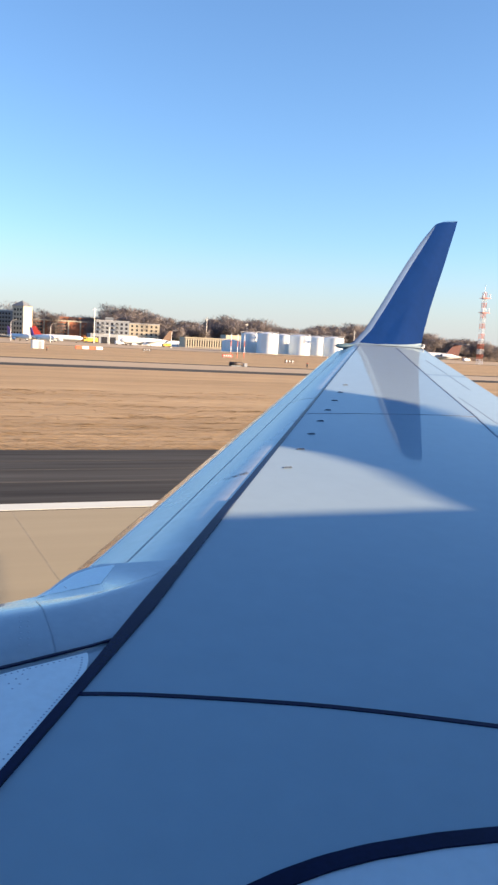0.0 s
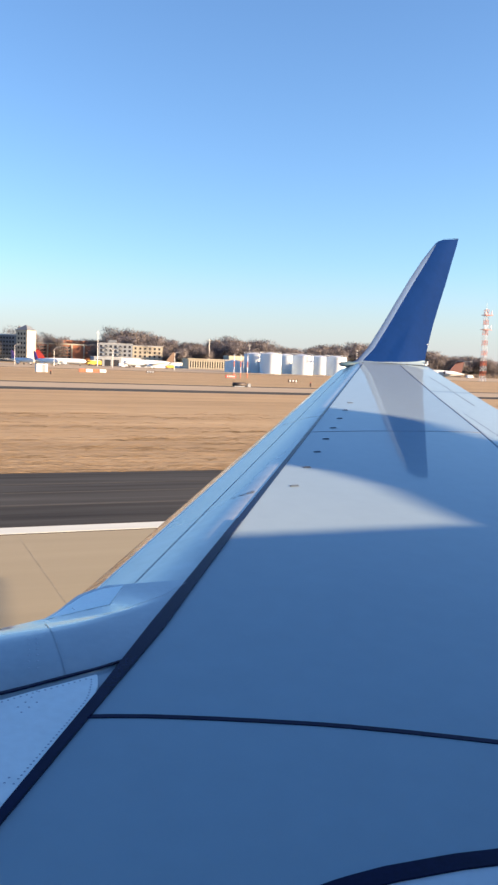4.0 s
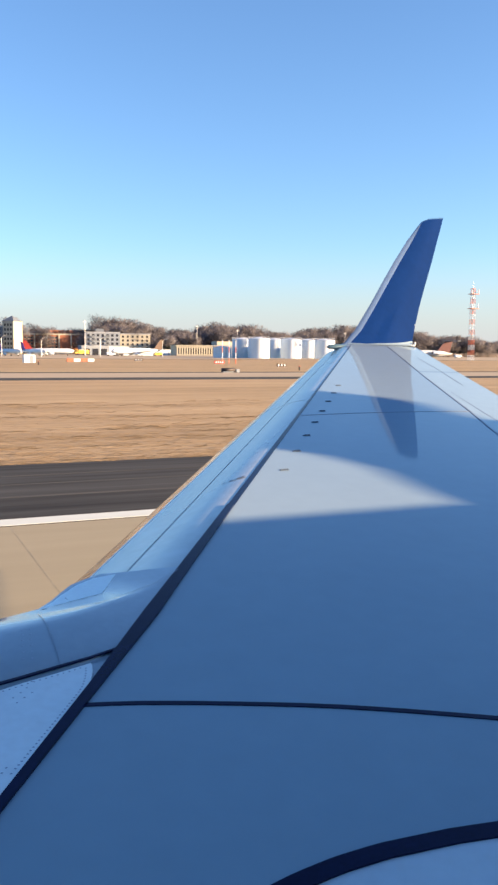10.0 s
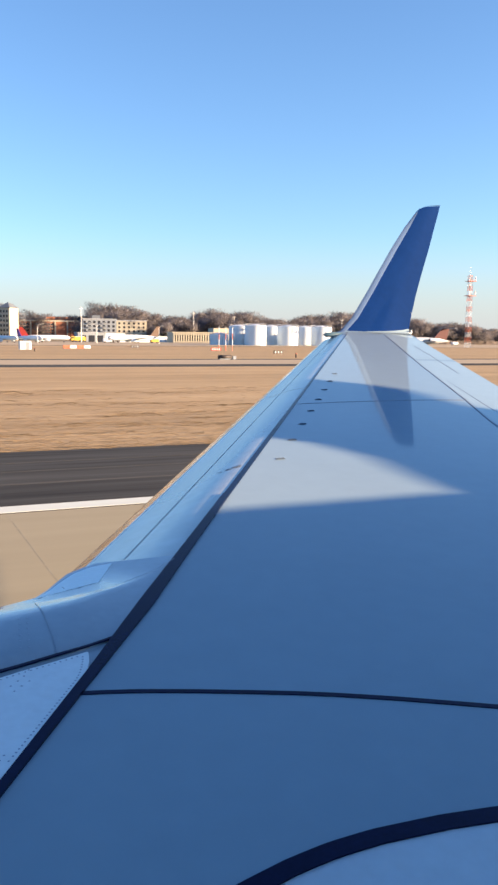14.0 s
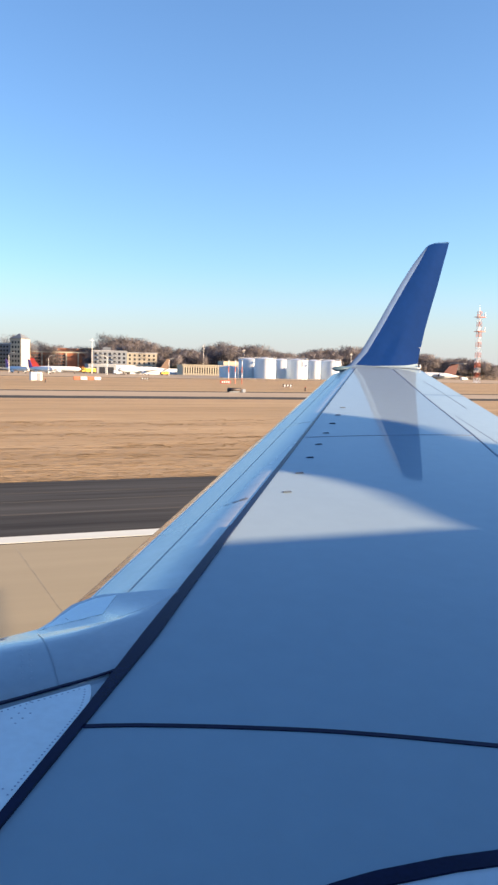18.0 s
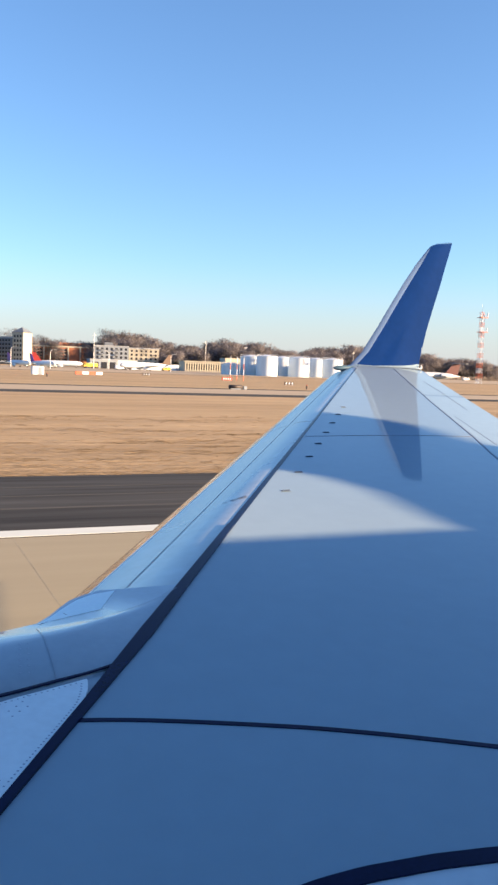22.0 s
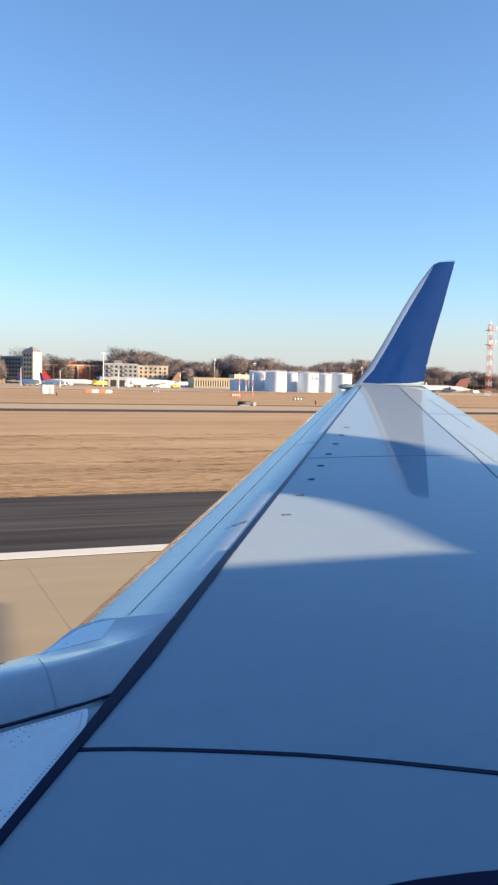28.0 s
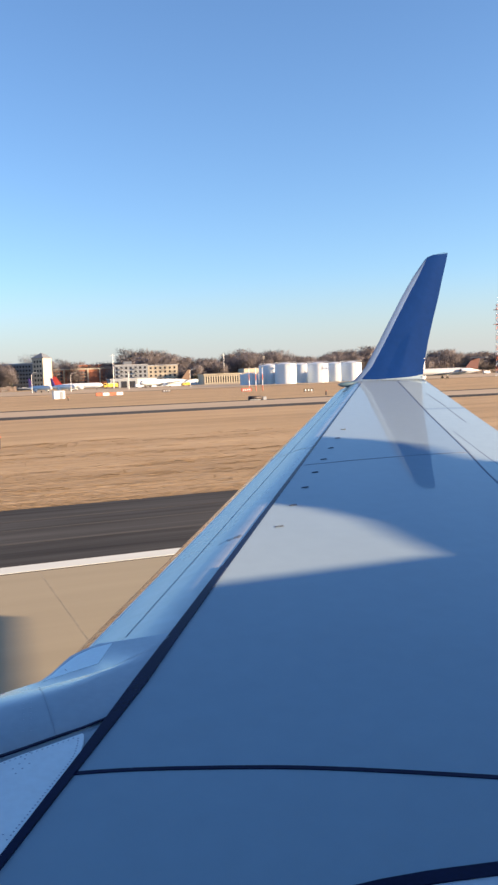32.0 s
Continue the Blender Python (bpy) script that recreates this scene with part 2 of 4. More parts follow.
def sheet(rows, bm=None, close=False):
    """A skin across rows of points."""
    bm = bm or bmesh.new()
    grid = [[bm.verts.new(p) for p in row] for row in rows]
    for a, b in zip(grid, grid[1:]):
        n = len(a)
        for k in range(n if close else n - 1):
            bm.faces.new((a[k], a[(k + 1) % n], b[(k + 1) % n], b[k]))
    if close:
        bm.faces.new(grid[0])
        bm.faces.new(grid[-1])
    bmesh.ops.recalc_face_normals(bm, faces=bm.faces[:])
    return bm


def slab(outline, bottom, top, bm=None):
    """An upright prism over a flat outline of (x, y)."""
    bm = bm or bmesh.new()
    lo = [bm.verts.new((x, y, bottom)) for x, y in outline]
    hi = [bm.verts.new((x, y, top)) for x, y in outline]
    n = len(lo)
    for k in range(n):
        bm.faces.new((lo[k], lo[(k + 1) % n], hi[(k + 1) % n], hi[k]))
    bm.faces.new(lo[::-1])
    bm.faces.new(hi)
    bmesh.ops.recalc_face_normals(bm, faces=bm.faces[:])
    return bm


def along(line, n):
    """n points evenly spaced along a polyline."""
    line = [Vector(p) for p in line]
    gaps = [(b - a).length for a, b in zip(line, line[1:])]
    total, out = sum(gaps), []
    for k in range(n):
        d = total * k / (n - 1)
        for a, b, g in zip(line, line[1:], gaps):
            if d <= g + 1e-9:
                out.append(a.lerp(b, d / g))
                break
            d -= g
        else:
            out.append(line[-1])
    return out


def spot(bearing, y):
    """The ground place at a bearing right of straight abeam and y metres out."""
    return y * math.tan(radians(bearing)), y


# ---- ground ----
def strip(name, y0, y1, z, mat, label, category, x0=-1400.0, x1=1800.0):
    bm = slab([(x0, y0), (x1, y0), (x1, y1), (x0, y1)], z - 0.2, z)
    return tagged(part(name, bm, mat), label, category, kind="structure")


bm = bmesh.new()
bmesh.ops.create_grid(bm, x_segments=40, y_segments=40, size=4500, matrix=Matrix.Translation((0, 0, 0)))
tagged(part("ground", bm, M_GRASS), "dry tan dormant grass field round a runway", "grass field", kind="structure")
strip("runway", -27.0, 19.62, 0.012, M_CONC, "pale tan concrete runway, lightly streaked", "runway")
strip("runway_edge_line", 18.88, 19.58, 0.018, M_PAINT, "continuous white painted runway edge line", "road marking")
strip("runway_shoulder", 19.62, 28.9, 0.008, M_ASPH, "dark worn asphalt runway shoulder with streaks", "runway shoulder")
strip("taxiway_shoulder", 105.0, 114.0, 0.008, M_ASPH, "dark asphalt strip along the taxiway", "taxiway shoulder")
strip("taxiway", 114.0, 136.0, 0.012, M_TAXI, "pale concrete taxiway parallel to the runway", "taxiway")
strip("taxiway_shoulder_far", 136.0, 141.0, 0.008, M_ASPH, "narrow dark asphalt strip beyond the taxiway", "taxiway shoulder")
strip("service_road", 322.0, 330.0, 0.008, M_ASPH, "dark asphalt service road across the grass", "road")
strip("apron", 338.0, 548.0, 0.012, M_TAXI, "pale concrete apron and perimeter road", "apron")

# sealed joints between the runway slabs
for k in range(9):
    x = -12.6 + 7.6 * k
    tagged(part("runway_joint", slab([(x, -27.0), (x + 0.012, -27.0), (x + 0.012, 18.7), (x, 18.7)], -0.1, 0.0132), M_JOINT), "dark sealed joint between runway slabs", "pavement joint", kind="structure")
tagged(part("runway_joint", slab([(-300, 18.77), (400, 18.77), (400, 18.85), (-300, 18.85)], -0.1, 0.0175), M_ASPH), "dark sealed joint along the edge line", "pavement joint", kind="structure")
# paler worn seams along the shoulder
for y, w in ((26.3, 0.16), (24.6, 0.07), (22.5, 0.22)):
    tagged(part("shoulder_seam", slab([(-300, y), (400, y), (400, y + w), (-300, y + w)], -0.1, 0.0125), M_WORN), "pale worn seam along the asphalt shoulder", "pavement joint", kind="structure")
# ---- the aircraft: wing ----
RISE = 0.1138


def skin(y):
    return 2.36 + RISE * y


def seal_x(y):
    return 0.68 * y - 1.275


def lead_x(y):
    return 1.12 + 0.694 * (y - 4.58)


def trail_x(y):
    return max(5.73 + 0.08 * (5.0 - y), 7.67 + 0.463 * (y - 9.19))


def thick(y):
    return 0.62 - 0.033 * y


airliner = thing("airliner", (0, 0, 0), "white airliner with grey wings and a dark blue winglet", "airplane")
TIP = 14.75
rows = []
for k in range(31):
    y = 0.12 + (TIP - 0.12) * k / 30
    a, b, z, h = seal_x(y), trail_x(y), skin(y), thick(y)
    top = [(a + (b - a) * f, y, z - 0.012 * f - 0.10 * max(0, f - 0.6) ** 2) for f in (0.0, 0.1, 0.25, 0.45, 0.65, 0.85, 1.0)]
    low = [(a + (b - a) * f, y, z - g * h) for f, g in ((1.0, 0.14), (0.6, 0.6), (0.3, 0.95), (0.0, 0.9))]
    rows.append(top + low)
part("wing", smooth(sheet(rows, close=True)), M_WING, airliner, "grey painted wing, glossy upper skin")

# slats along the leading edge, in three lengths
NOSE = [(-0.22, -0.320), (-0.20, -0.284), (-0.15, -0.261), (-0.10, -0.240), (-0.05, -0.220), (0.0, -0.200), (0.05, -0.181), (0.10, -0.172), (0.25, -0.136), (0.45, -0.092), (0.65, -0.042), (0.75, -0.024), (0.82, -0.0135), (0.88, -0.007), (0.93, -0.003), (1.0, -0.001)]


def slat_point(y, f, lift=0.0):
    """A point of the slat's skin: f runs from its nose to the seal."""
    a, b = lead_x(y + 0.35), seal_x(y) - 0.012
    for (f0, d0), (f1, d1) in zip(NOSE, NOSE[1:]):
        if f <= f1:
            break
    d = d0 + (d1 - d0) * (f - f0) / (f1 - f0)
    yy = y + 0.35 * (1 - f)
    return (a + (b - a) * f, yy, skin(yy) + d + lift)


for y0, y1 in ((4.02, 8.6), (8.62, 12.0), (12.02, 14.62)):
    inboard = 0.33 if y0 < 5 else 0.0
    rows = []
    for k in range(41):
        y = y0 + (y1 - y0) * k / 40
        # the innermost slat is cut square where it meets the fairing
        row = [slat_point(y - (inboard * (1 - f) + 0.06 * (inboard > 0)) * max(0, 1 - k / 4), f) for f, _ in NOSE]
        x, yy, z = slat_point(y, 1.0)
        row += [(x, yy, z - 0.12)]
        x, yy, z = slat_point(y, 0.3)
        row += [(x, yy, z - 0.26)]
        x, yy, z = slat_point(y, -0.22)
        row += [(x + 0.03, yy - 0.02, z - 0.05)]
        rows.append(row)
    slat = part("slat", smooth(sheet(rows, close=True)), M_SLAT, airliner, "pale metal leading-edge slat")
    # outermost and innermost nose bands paint a dark reflection and a white highlight
    for name, f0, f1, mat in (("slat_groove", 0.445, 0.462, M_LINE), ("nose_reflection", -0.219, -0.200, M_LINE), ("nose_strip", -0.200, 0.040, M_NOSE), ("nose_highlight", 0.040, 0.068, M_SHEEN)):
        rows = [[slat_point(y0 + (y1 - y0) * k / 14, f, 0.0008) for f in sorted({f0, *(g for g, _ in NOSE if f0 < g < f1), f1})] for k in range(15)]
        part(name, sheet(rows), mat, slat)


def wing_top(x, y):
    """The height of the wing's upper skin."""
    a, b = seal_x(y), trail_x(y)
    f = min(1.0, max(0.0, (x - a) / (b - a)))
    knots = (0.0, 0.1, 0.25, 0.45, 0.65, 0.85, 1.0)
    drop = [-0.012 * g - 0.10 * max(0, g - 0.6) ** 2 for g in knots]
    for g0, g1, d0, d1 in zip(knots, knots[1:], drop, drop[1:]):
        if f <= g1:
            return skin(y) + d0 + (d1 - d0) * (f - g0) / (g1 - g0)
    return skin(y) + drop[-1]


def ribbon(name, line, width, mat, lift=0.004, depth=0.006, steps=24, parent=airliner):
    """A flat strip laid on the wing skin along a line of (x, y); width may taper."""
    pts = along([(x, y, 0) for x, y in line], steps)
    w0, w1 = width
    rows = []
    for k, p in enumerate(pts):
        q = pts[min(k + 1, steps - 1)] - pts[max(k - 1, 0)]
        side = Vector((q.y, -q.x, 0)).normalized() * (w0 + (w1 - w0) * k / (steps - 1)) / 2
        row = []
        for s, dz in ((-1, lift - depth), (-1, lift), (1, lift), (1, lift - depth)):
            v = p + side * s
            row.append((v.x, v.y, wing_top(v.x, v.y) + dz))
        rows.append(row)
    return part(name, sheet(rows, close=True), mat, parent)


SEAL_RUN = [(1.2, -0.04, 0.026), (2.1, -0.022, 0.028), (2.9, -0.002, 0.042), (3.45, 0.006, 0.068), (3.95, 0.003, 0.056), (4.9, 0.0, 0.043), (7.0, 0.0, 0.036), (9.0, 0.0, 0.028), (14.4, 0.0, 0.017)]
for (y0, d0, w0), (y1, d1, w1) in zip(SEAL_RUN, SEAL_RUN[1:]):
    ribbon("slat_seal", [(seal_x(y0) + d0, y0), (seal_x(y1) + d1, y1)], (w0, w1), M_SEAL, lift=0.011 if y1 < 5 else 0.003, depth=0.014, steps=10)
CURVE = [(0.50, 1.635), (0.66, 1.692), (0.80, 1.736), (0.95, 1.772), (1.08, 1.791), (1.22, 1.797), (1.44, 1.784), (1.62, 1.76), (2.1, 1.665)]
walkway = slab(CURVE + [(5.5, 0.87), (5.5, 0.16), (0.45, 0.16)], 0, 0.01)
for v in walkway.verts:
    v.co.z += skin(v.co.y) - 0.012
part("walkway", walkway, M_WALK, airliner, "paler painted walkway at the wing root")
ribbon("walkway_line", [(0.60, 2.790), (0.70, 2.769), (0.83, 2.735), (1.01, 2.677), (1.20, 2.610), (1.38, 2.543), (1.50, 2.493), (1.68, 2.411), (1.87, 2.317), (2.01, 2.246), (2.6, 1.94)], (0.021, 0.027), M_SEAL, steps=40)
ribbon("walkway_curve", CURVE, (0.055, 0.062), M_SEAL, lift=0.007, steps=40)
HINGE = [(9.47, 14.54), (7.37, 10.25), (6.24, 7.85), (5.74, 6.86), (5.3, 5.9)]
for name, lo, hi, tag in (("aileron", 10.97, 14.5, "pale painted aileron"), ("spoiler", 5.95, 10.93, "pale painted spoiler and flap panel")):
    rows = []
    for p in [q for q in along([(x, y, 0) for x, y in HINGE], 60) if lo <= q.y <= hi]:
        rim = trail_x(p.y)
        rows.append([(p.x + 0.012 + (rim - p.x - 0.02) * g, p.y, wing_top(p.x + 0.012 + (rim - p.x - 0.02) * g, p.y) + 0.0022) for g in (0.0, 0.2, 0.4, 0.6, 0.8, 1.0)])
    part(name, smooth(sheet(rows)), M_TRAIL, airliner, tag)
ribbon("panel_line", [(9.47, 14.54), (7.37, 10.25)], (0.014, 0.016), M_LINE, lift=0.003)
ribbon("spoiler_line", [(7.37, 10.25), (6.24, 7.85), (5.74, 6.86), (5.3, 5.9)], (0.012, 0.022), M_LINE, lift=0.003)
ribbon("aileron_gap", [(8.95, 12.75), (8.25, 11.15)], (0.014, 0.014), M_LINE, lift=0.003)
ribbon("aileron_gap", [(8.15, 10.95), (7.57, 9.68)], (0.014, 0.014), M_LINE, lift=0.003)
ribbon("flap_line", [(6.92, 9.08), (6.23, 7.45), (5.9, 6.6)], (0.008, 0.012), M_LINE, lift=0.003)
ribbon("skin_joint", [(4.02, 7.74), (4.68, 7.8), (5.57, 7.82), (6.2, 7.78)], (0.008, 0.008), M_LINE, lift=0.003)


# vortex generators: a small upright vane on a foot
for k in range(8):
    x, y = 2.82 + 2.73 * k / 7, 5.68 + 3.97 * k / 7
    vane = bmesh.new()
    box((0.07, 0.026, 0.004), (x, y, skin(y)), bm=vane)
    z = skin(y) + 0.003
    q = [vane.verts.new(p) for p in ((x - 0.04, y - 0.002, z), (x + 0.04, y + 0.012, z), (x + 0.04, y + 0.012, z + 0.005), (x - 0.01, y + 0.004, z + 0.005))]
    r = [vane.verts.new(v.co + Vector((0, 0.004, 0))) for v in q]
    vane.faces.new(q)
    vane.faces.new(r[::-1])
    for i in range(4):
        vane.faces.new((q[i], r[i], r[(i + 1) % 4], q[(i + 1) % 4]))
    part("vortex_generator", vane, M_VG, airliner)

# dark scuff on the slat beside the seal
for f, y, w, g in ((0.90, 5.53, 0.030, 0.035), (0.86, 5.50, 0.026, 0.04), (0.79, 5.46, 0.018, 0.05), (0.70, 5.42, 0.006, 0.05)):
    rows = [[slat_point(y + w * math.sin(a) * (0.8 + 0.3 * math.sin(3 * a + f * 9)), f + g * (0.8 + 0.3 * math.sin(4 * a + y * 7)) * math.cos(a) * r, 0.0015) for r in (0.0, 1.0)] for a in [k * math.pi / 8 for k in range(17)]]
    part("scuff", sheet(rows), M_SCUFF, airliner)

# inboard fairing beside the engine pylon
LINES = [
    ([(0.885, 3.17), (0.6, 3.07), (0.36, 3.01), (-1.4, 2.83)], -0.03),
    ([(0.885, 3.17), (0.6, 3.08), (0.36, 3.02), (-1.4, 2.84)], -0.012),
    ([(0.97, 3.25), (0.6, 3.15), (0.37, 3.08), (-1.4, 2.90)], 0.026),
    ([(1.08, 3.42), (0.70, 3.34), (0.39, 3.26), (-1.4, 3.06)], 0.043),
    ([(1.16, 3.50), (1.0, 3.50), (0.87, 3.495), (0.69, 3.45), (0.55, 3.41), (0.41, 3.38), (-1.4, 3.17)], 0.040),
    ([(1.37, 3.93), (1.2, 3.77), (1.0, 3.65), (0.63, 3.57), (0.44, 3.53), (-1.4, 3.34)], 0.008),
    ([(1.40, 3.975), (1.07, 3.99), (0.97, 4.0), (0.81, 3.89), (0.65, 3.67), (0.44, 3.6), (-1.4, 3.43)], -0.012),
    ([(1.40, 4.02), (1.07, 4.05), (0.95, 4.05), (0.78, 3.95), (0.60, 3.74), (0.40, 3.68), (-1.4, 3.5)], -0.28),
]
rows = []
for line, dz in LINES:
    pts = along([(x, y, 0) for x, y in line], 30)
    fade = [min(1.0, k / 4) for k in range(30)]
    end = seal_x(pts[0].y) - 0.018 - pts[0].x
    rows.append([(p.x + end * (1 - g), p.y, skin(p.y) + (dz * (0.15 + 0.85 * g) if dz > -0.2 else dz)) for p, g in zip(pts, fade)])
# round the bulge between its shoulder lines
round_rows = rows[:1]
for i in range(1, 5):
    for k in range(3):
        u = k / 3
        w = (-0.5 * u + u * u - 0.5 * u ** 3, 1 - 2.5 * u * u + 1.5 * u ** 3, 0.5 * u + 2 * u * u - 1.5 * u ** 3, -0.5 * u * u + 0.5 * u ** 3)
        four = [rows[max(1, i - 1)], rows[i], rows[i + 1], rows[min(5, i + 2)]]
        round_rows.append([tuple(sum(a * q[c] for a, q in zip(w, p)) for c in range(3)) for p in zip(*four)])
rows = round_rows + rows[5:]
fairing = part("pylon_fairing", smooth(sheet(rows), 0.3), M_PANEL, airliner, "smooth bulged fairing over the engine pylon")


def across(x, half, lift):
    """A thin band over the fairing at x."""
    band = []
    for row in rows[1:14]:
        for p, q in zip(row, row[1:]):
            if q[0] <= x <= p[0]:
                g = (x - p[0]) / (q[0] - p[0])
                y, z = p[1] + (q[1] - p[1]) * g, p[2] + (q[2] - p[2]) * g + lift
                band.append([(x - half, y, z), (x + half, y, z)])
    return sheet(band)


def fairing_top(x, y):
    """The height of the fairing's skin."""
    cut = []
    for row in rows[1:14]:
        for p, q in zip(row, row[1:]):
            if q[0] <= x <= p[0]:
                g = (x - p[0]) / (q[0] - p[0])
                cut.append((p[1] + (q[1] - p[1]) * g, p[2] + (q[2] - p[2]) * g))
    for (y0, z0), (y1, z1) in zip(cut, cut[1:]):
        if y0 <= y <= y1:
            return z0 + (z1 - z0) * (y - y0) / (y1 - y0)
    return cut[0][1]


part("fairing_seam", across(0.61, 0.0020, 0.003), M_SEAM, fairing)
for i, away in enumerate((0.0, 0.032)):
    for k in range(6):
        x, y = 0.512 + 0.006 * k - away, 3.13 + 0.043 * k
        part("fairing_rivet", lathe([(0.0055, 0.0), (0.0035, 0.001)], 6, at=(x, y, fairing_top(x, y))), M_RIVET, fairing)
ribbon("fold_line", [(1.36, 3.90), (1.2, 3.765), (0.98, 3.645)], (0.0016, 0.0016), M_SEAM, lift=0.012, depth=0.001)
cover = bmesh.new()
cover.from_mesh(fairing.data)
tree = BVHTree.FromBMesh(cover)
cover.free()
# fairing face that catches the sky, its brightness given as a paler colour
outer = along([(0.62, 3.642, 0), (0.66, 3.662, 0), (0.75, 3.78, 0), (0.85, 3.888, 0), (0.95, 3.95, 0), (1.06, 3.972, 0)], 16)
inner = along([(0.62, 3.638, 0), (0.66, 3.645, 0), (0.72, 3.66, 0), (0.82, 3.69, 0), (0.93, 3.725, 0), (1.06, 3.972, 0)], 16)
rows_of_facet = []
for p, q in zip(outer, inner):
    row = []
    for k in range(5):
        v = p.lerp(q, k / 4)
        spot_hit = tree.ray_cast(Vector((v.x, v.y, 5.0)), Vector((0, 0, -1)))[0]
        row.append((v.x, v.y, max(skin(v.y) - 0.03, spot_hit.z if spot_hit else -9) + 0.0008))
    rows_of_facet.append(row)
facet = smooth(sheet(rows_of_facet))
part("fairing_facet", facet, M_SHEEN, fairing, "facet of the fairing with sky sheen put into its pale colour")
ribbon("fairing_gap", [(0.905, 3.192), (0.845, 3.164), (0.721, 3.116), (0.606, 3.085), (0.495, 3.05), (0.39, 3.018), (-1.2, 2.85)], (0.010, 0.034), M_SEAL, lift=0.006)

glove = slab([(-1.4, 0.1), (seal_x(0.1), 0.1), (seal_x(3.2), 3.2), (0.6, 3.1), (-1.4, 2.9)], 0, 0.02)
for v in glove.verts:
    v.co.z += skin(v.co.y) - 0.03
part("wing_root_skin", glove, M_PANEL, airliner)
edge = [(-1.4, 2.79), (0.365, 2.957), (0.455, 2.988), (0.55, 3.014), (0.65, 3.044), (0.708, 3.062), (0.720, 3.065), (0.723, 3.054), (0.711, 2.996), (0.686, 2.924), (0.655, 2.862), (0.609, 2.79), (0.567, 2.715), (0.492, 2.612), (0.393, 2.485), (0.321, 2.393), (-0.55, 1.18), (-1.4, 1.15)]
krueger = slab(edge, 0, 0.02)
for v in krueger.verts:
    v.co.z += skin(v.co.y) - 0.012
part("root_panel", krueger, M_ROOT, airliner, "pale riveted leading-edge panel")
# rivets in rows along the rim of that panel
side = along([(0.694, 3.03, 0), (0.686, 2.995, 0), (0.670, 2.948, 0), (0.653, 2.906, 0), (0.631, 2.866, 0), (0.609, 2.835, 0), (0.574, 2.785, 0), (0.539, 2.735, 0), (0.472, 2.641, 0), (0.400, 2.541, 0), (0.352, 2.474, 0)], 34)
upper = along([(0.36, 2.942, 0), (0.47, 2.978, 0), (0.58, 3.009, 0), (0.675, 3.037, 0)], 15)
inner = [Vector((x, y, 0)) for x, y in ((0.487, 2.99), (0.463, 2.95), (0.437, 2.921), (0.408, 2.894), (0.475, 2.91), (0.444, 2.883), (0.415, 2.856), (0.336, 2.453), (0.327, 2.487), (0.311, 2.465))]
spots = [(p.x, p.y) for p in side + upper + inner]
for x, y in spots:
    part("rivet", lathe([(0.0044, 0.0), (0.0032, 0.001)], 6, at=(x, y, skin(y) + 0.008)), M_RIVET, airliner)

# winglet: inner face leans outboard, with a bare metal leading edge
FRONT = [(8.38, 3.97), (8.67, 4.07), (8.95, 4.33), (9.345, 4.85), (9.66, 5.29), (10.015, 5.777), (10.378, 6.235), (10.68, 6.56), (10.75, 6.625), (10.82, 6.675), (10.946, 6.72)]
BACK = [(10.30, 4.0), (10.33, 4.15), (10.38, 4.33), (10.56, 4.85), (10.74, 5.29), (10.95, 5.777), (11.13, 6.235), (11.28, 6.60), (11.30, 6.655), (11.32, 6.71), (11.342, 6.766)]


def lean(z):
    return 14.9 + 0.18 * (z - 4)


rows, nose = [], []
for (x0, z0), (x1, z1) in zip(FRONT, BACK):
    c = x1 - x0
    t = 0.055 * c + 0.012
    # the bare strip runs out below the rounded tip
    strip_w = min(0.13, 0.15 * c) * min(1.0, max(0.12, (6.66 - z0) / 0.22))
    def at_chord(f, off, x0=x0, z0=z0, x1=x1, z1=z1):
        z = z0 + (z1 - z0) * f
        return (x0 + (x1 - x0) * f, lean(z) + off, z)
    e = strip_w / c
    rows.append([at_chord(e, -t * 0.5), at_chord(0.35, -t * 0.75), at_chord(0.7, -t * 0.4), at_chord(1, -0.006), at_chord(1, 0.006), at_chord(0.6, t), at_chord(e, t * 0.8)])
    nose.append([at_chord(e, -t * 0.5), at_chord(e * 0.35, -t * 0.34), at_chord(0, 0.0), at_chord(e * 0.35, t * 0.5), at_chord(e, t * 0.8)])
winglet = part("winglet", smooth(sheet(rows, close=True)), M_BLUE, airliner, "swept dark blue winglet")
part("leading_edge", smooth(sheet(nose)), M_LEAD, winglet, "bare metal leading edge")
cap = sheet([[at_chord(f, -w) for f in (0.02, 0.3, 0.7, 1.0)] for w in (t * 0.8, 0.0, -t)])
for v in cap.verts:
    v.co.z += 0.008 + 0.012 * math.sin(3.1 * (v.co.x - 10.94) / 0.4)
part("tip_cap", cap, M_DARK, winglet, "dark rounded winglet tip")
# the skin that curves up from the wing into the winglet
rows = []
for k in range(9):
    f = k / 8
    y = 14.70 + 0.22 * math.sin(f * 1.3)
    z = skin(14.70) + 0.10 * f * f
    rows.append([(lead_x(14.7) + 0.2 + 0.28 * f, y, z - 0.10), (seal_x(14.7) + 0.1 * f, y, z), (9.4, y, z + 0.004), (trail_x(14.7) + 0.1 * f, y, z - 0.01), (trail_x(14.7) + 0.1 * f, y, z - 0.1)])
part("tip_blend", smooth(sheet(rows)), M_WING, airliner)
part("wingtip_light", smooth(lathe([(0.0, -0.22), (0.04, -0.15), (0.06, 0.0), (0.045, 0.25), (0.0, 0.4)], 12, axis="X", at=(8.38, 14.72, skin(14.72) - 0.05))), M_LENS, airliner, "glassy wingtip light cover")
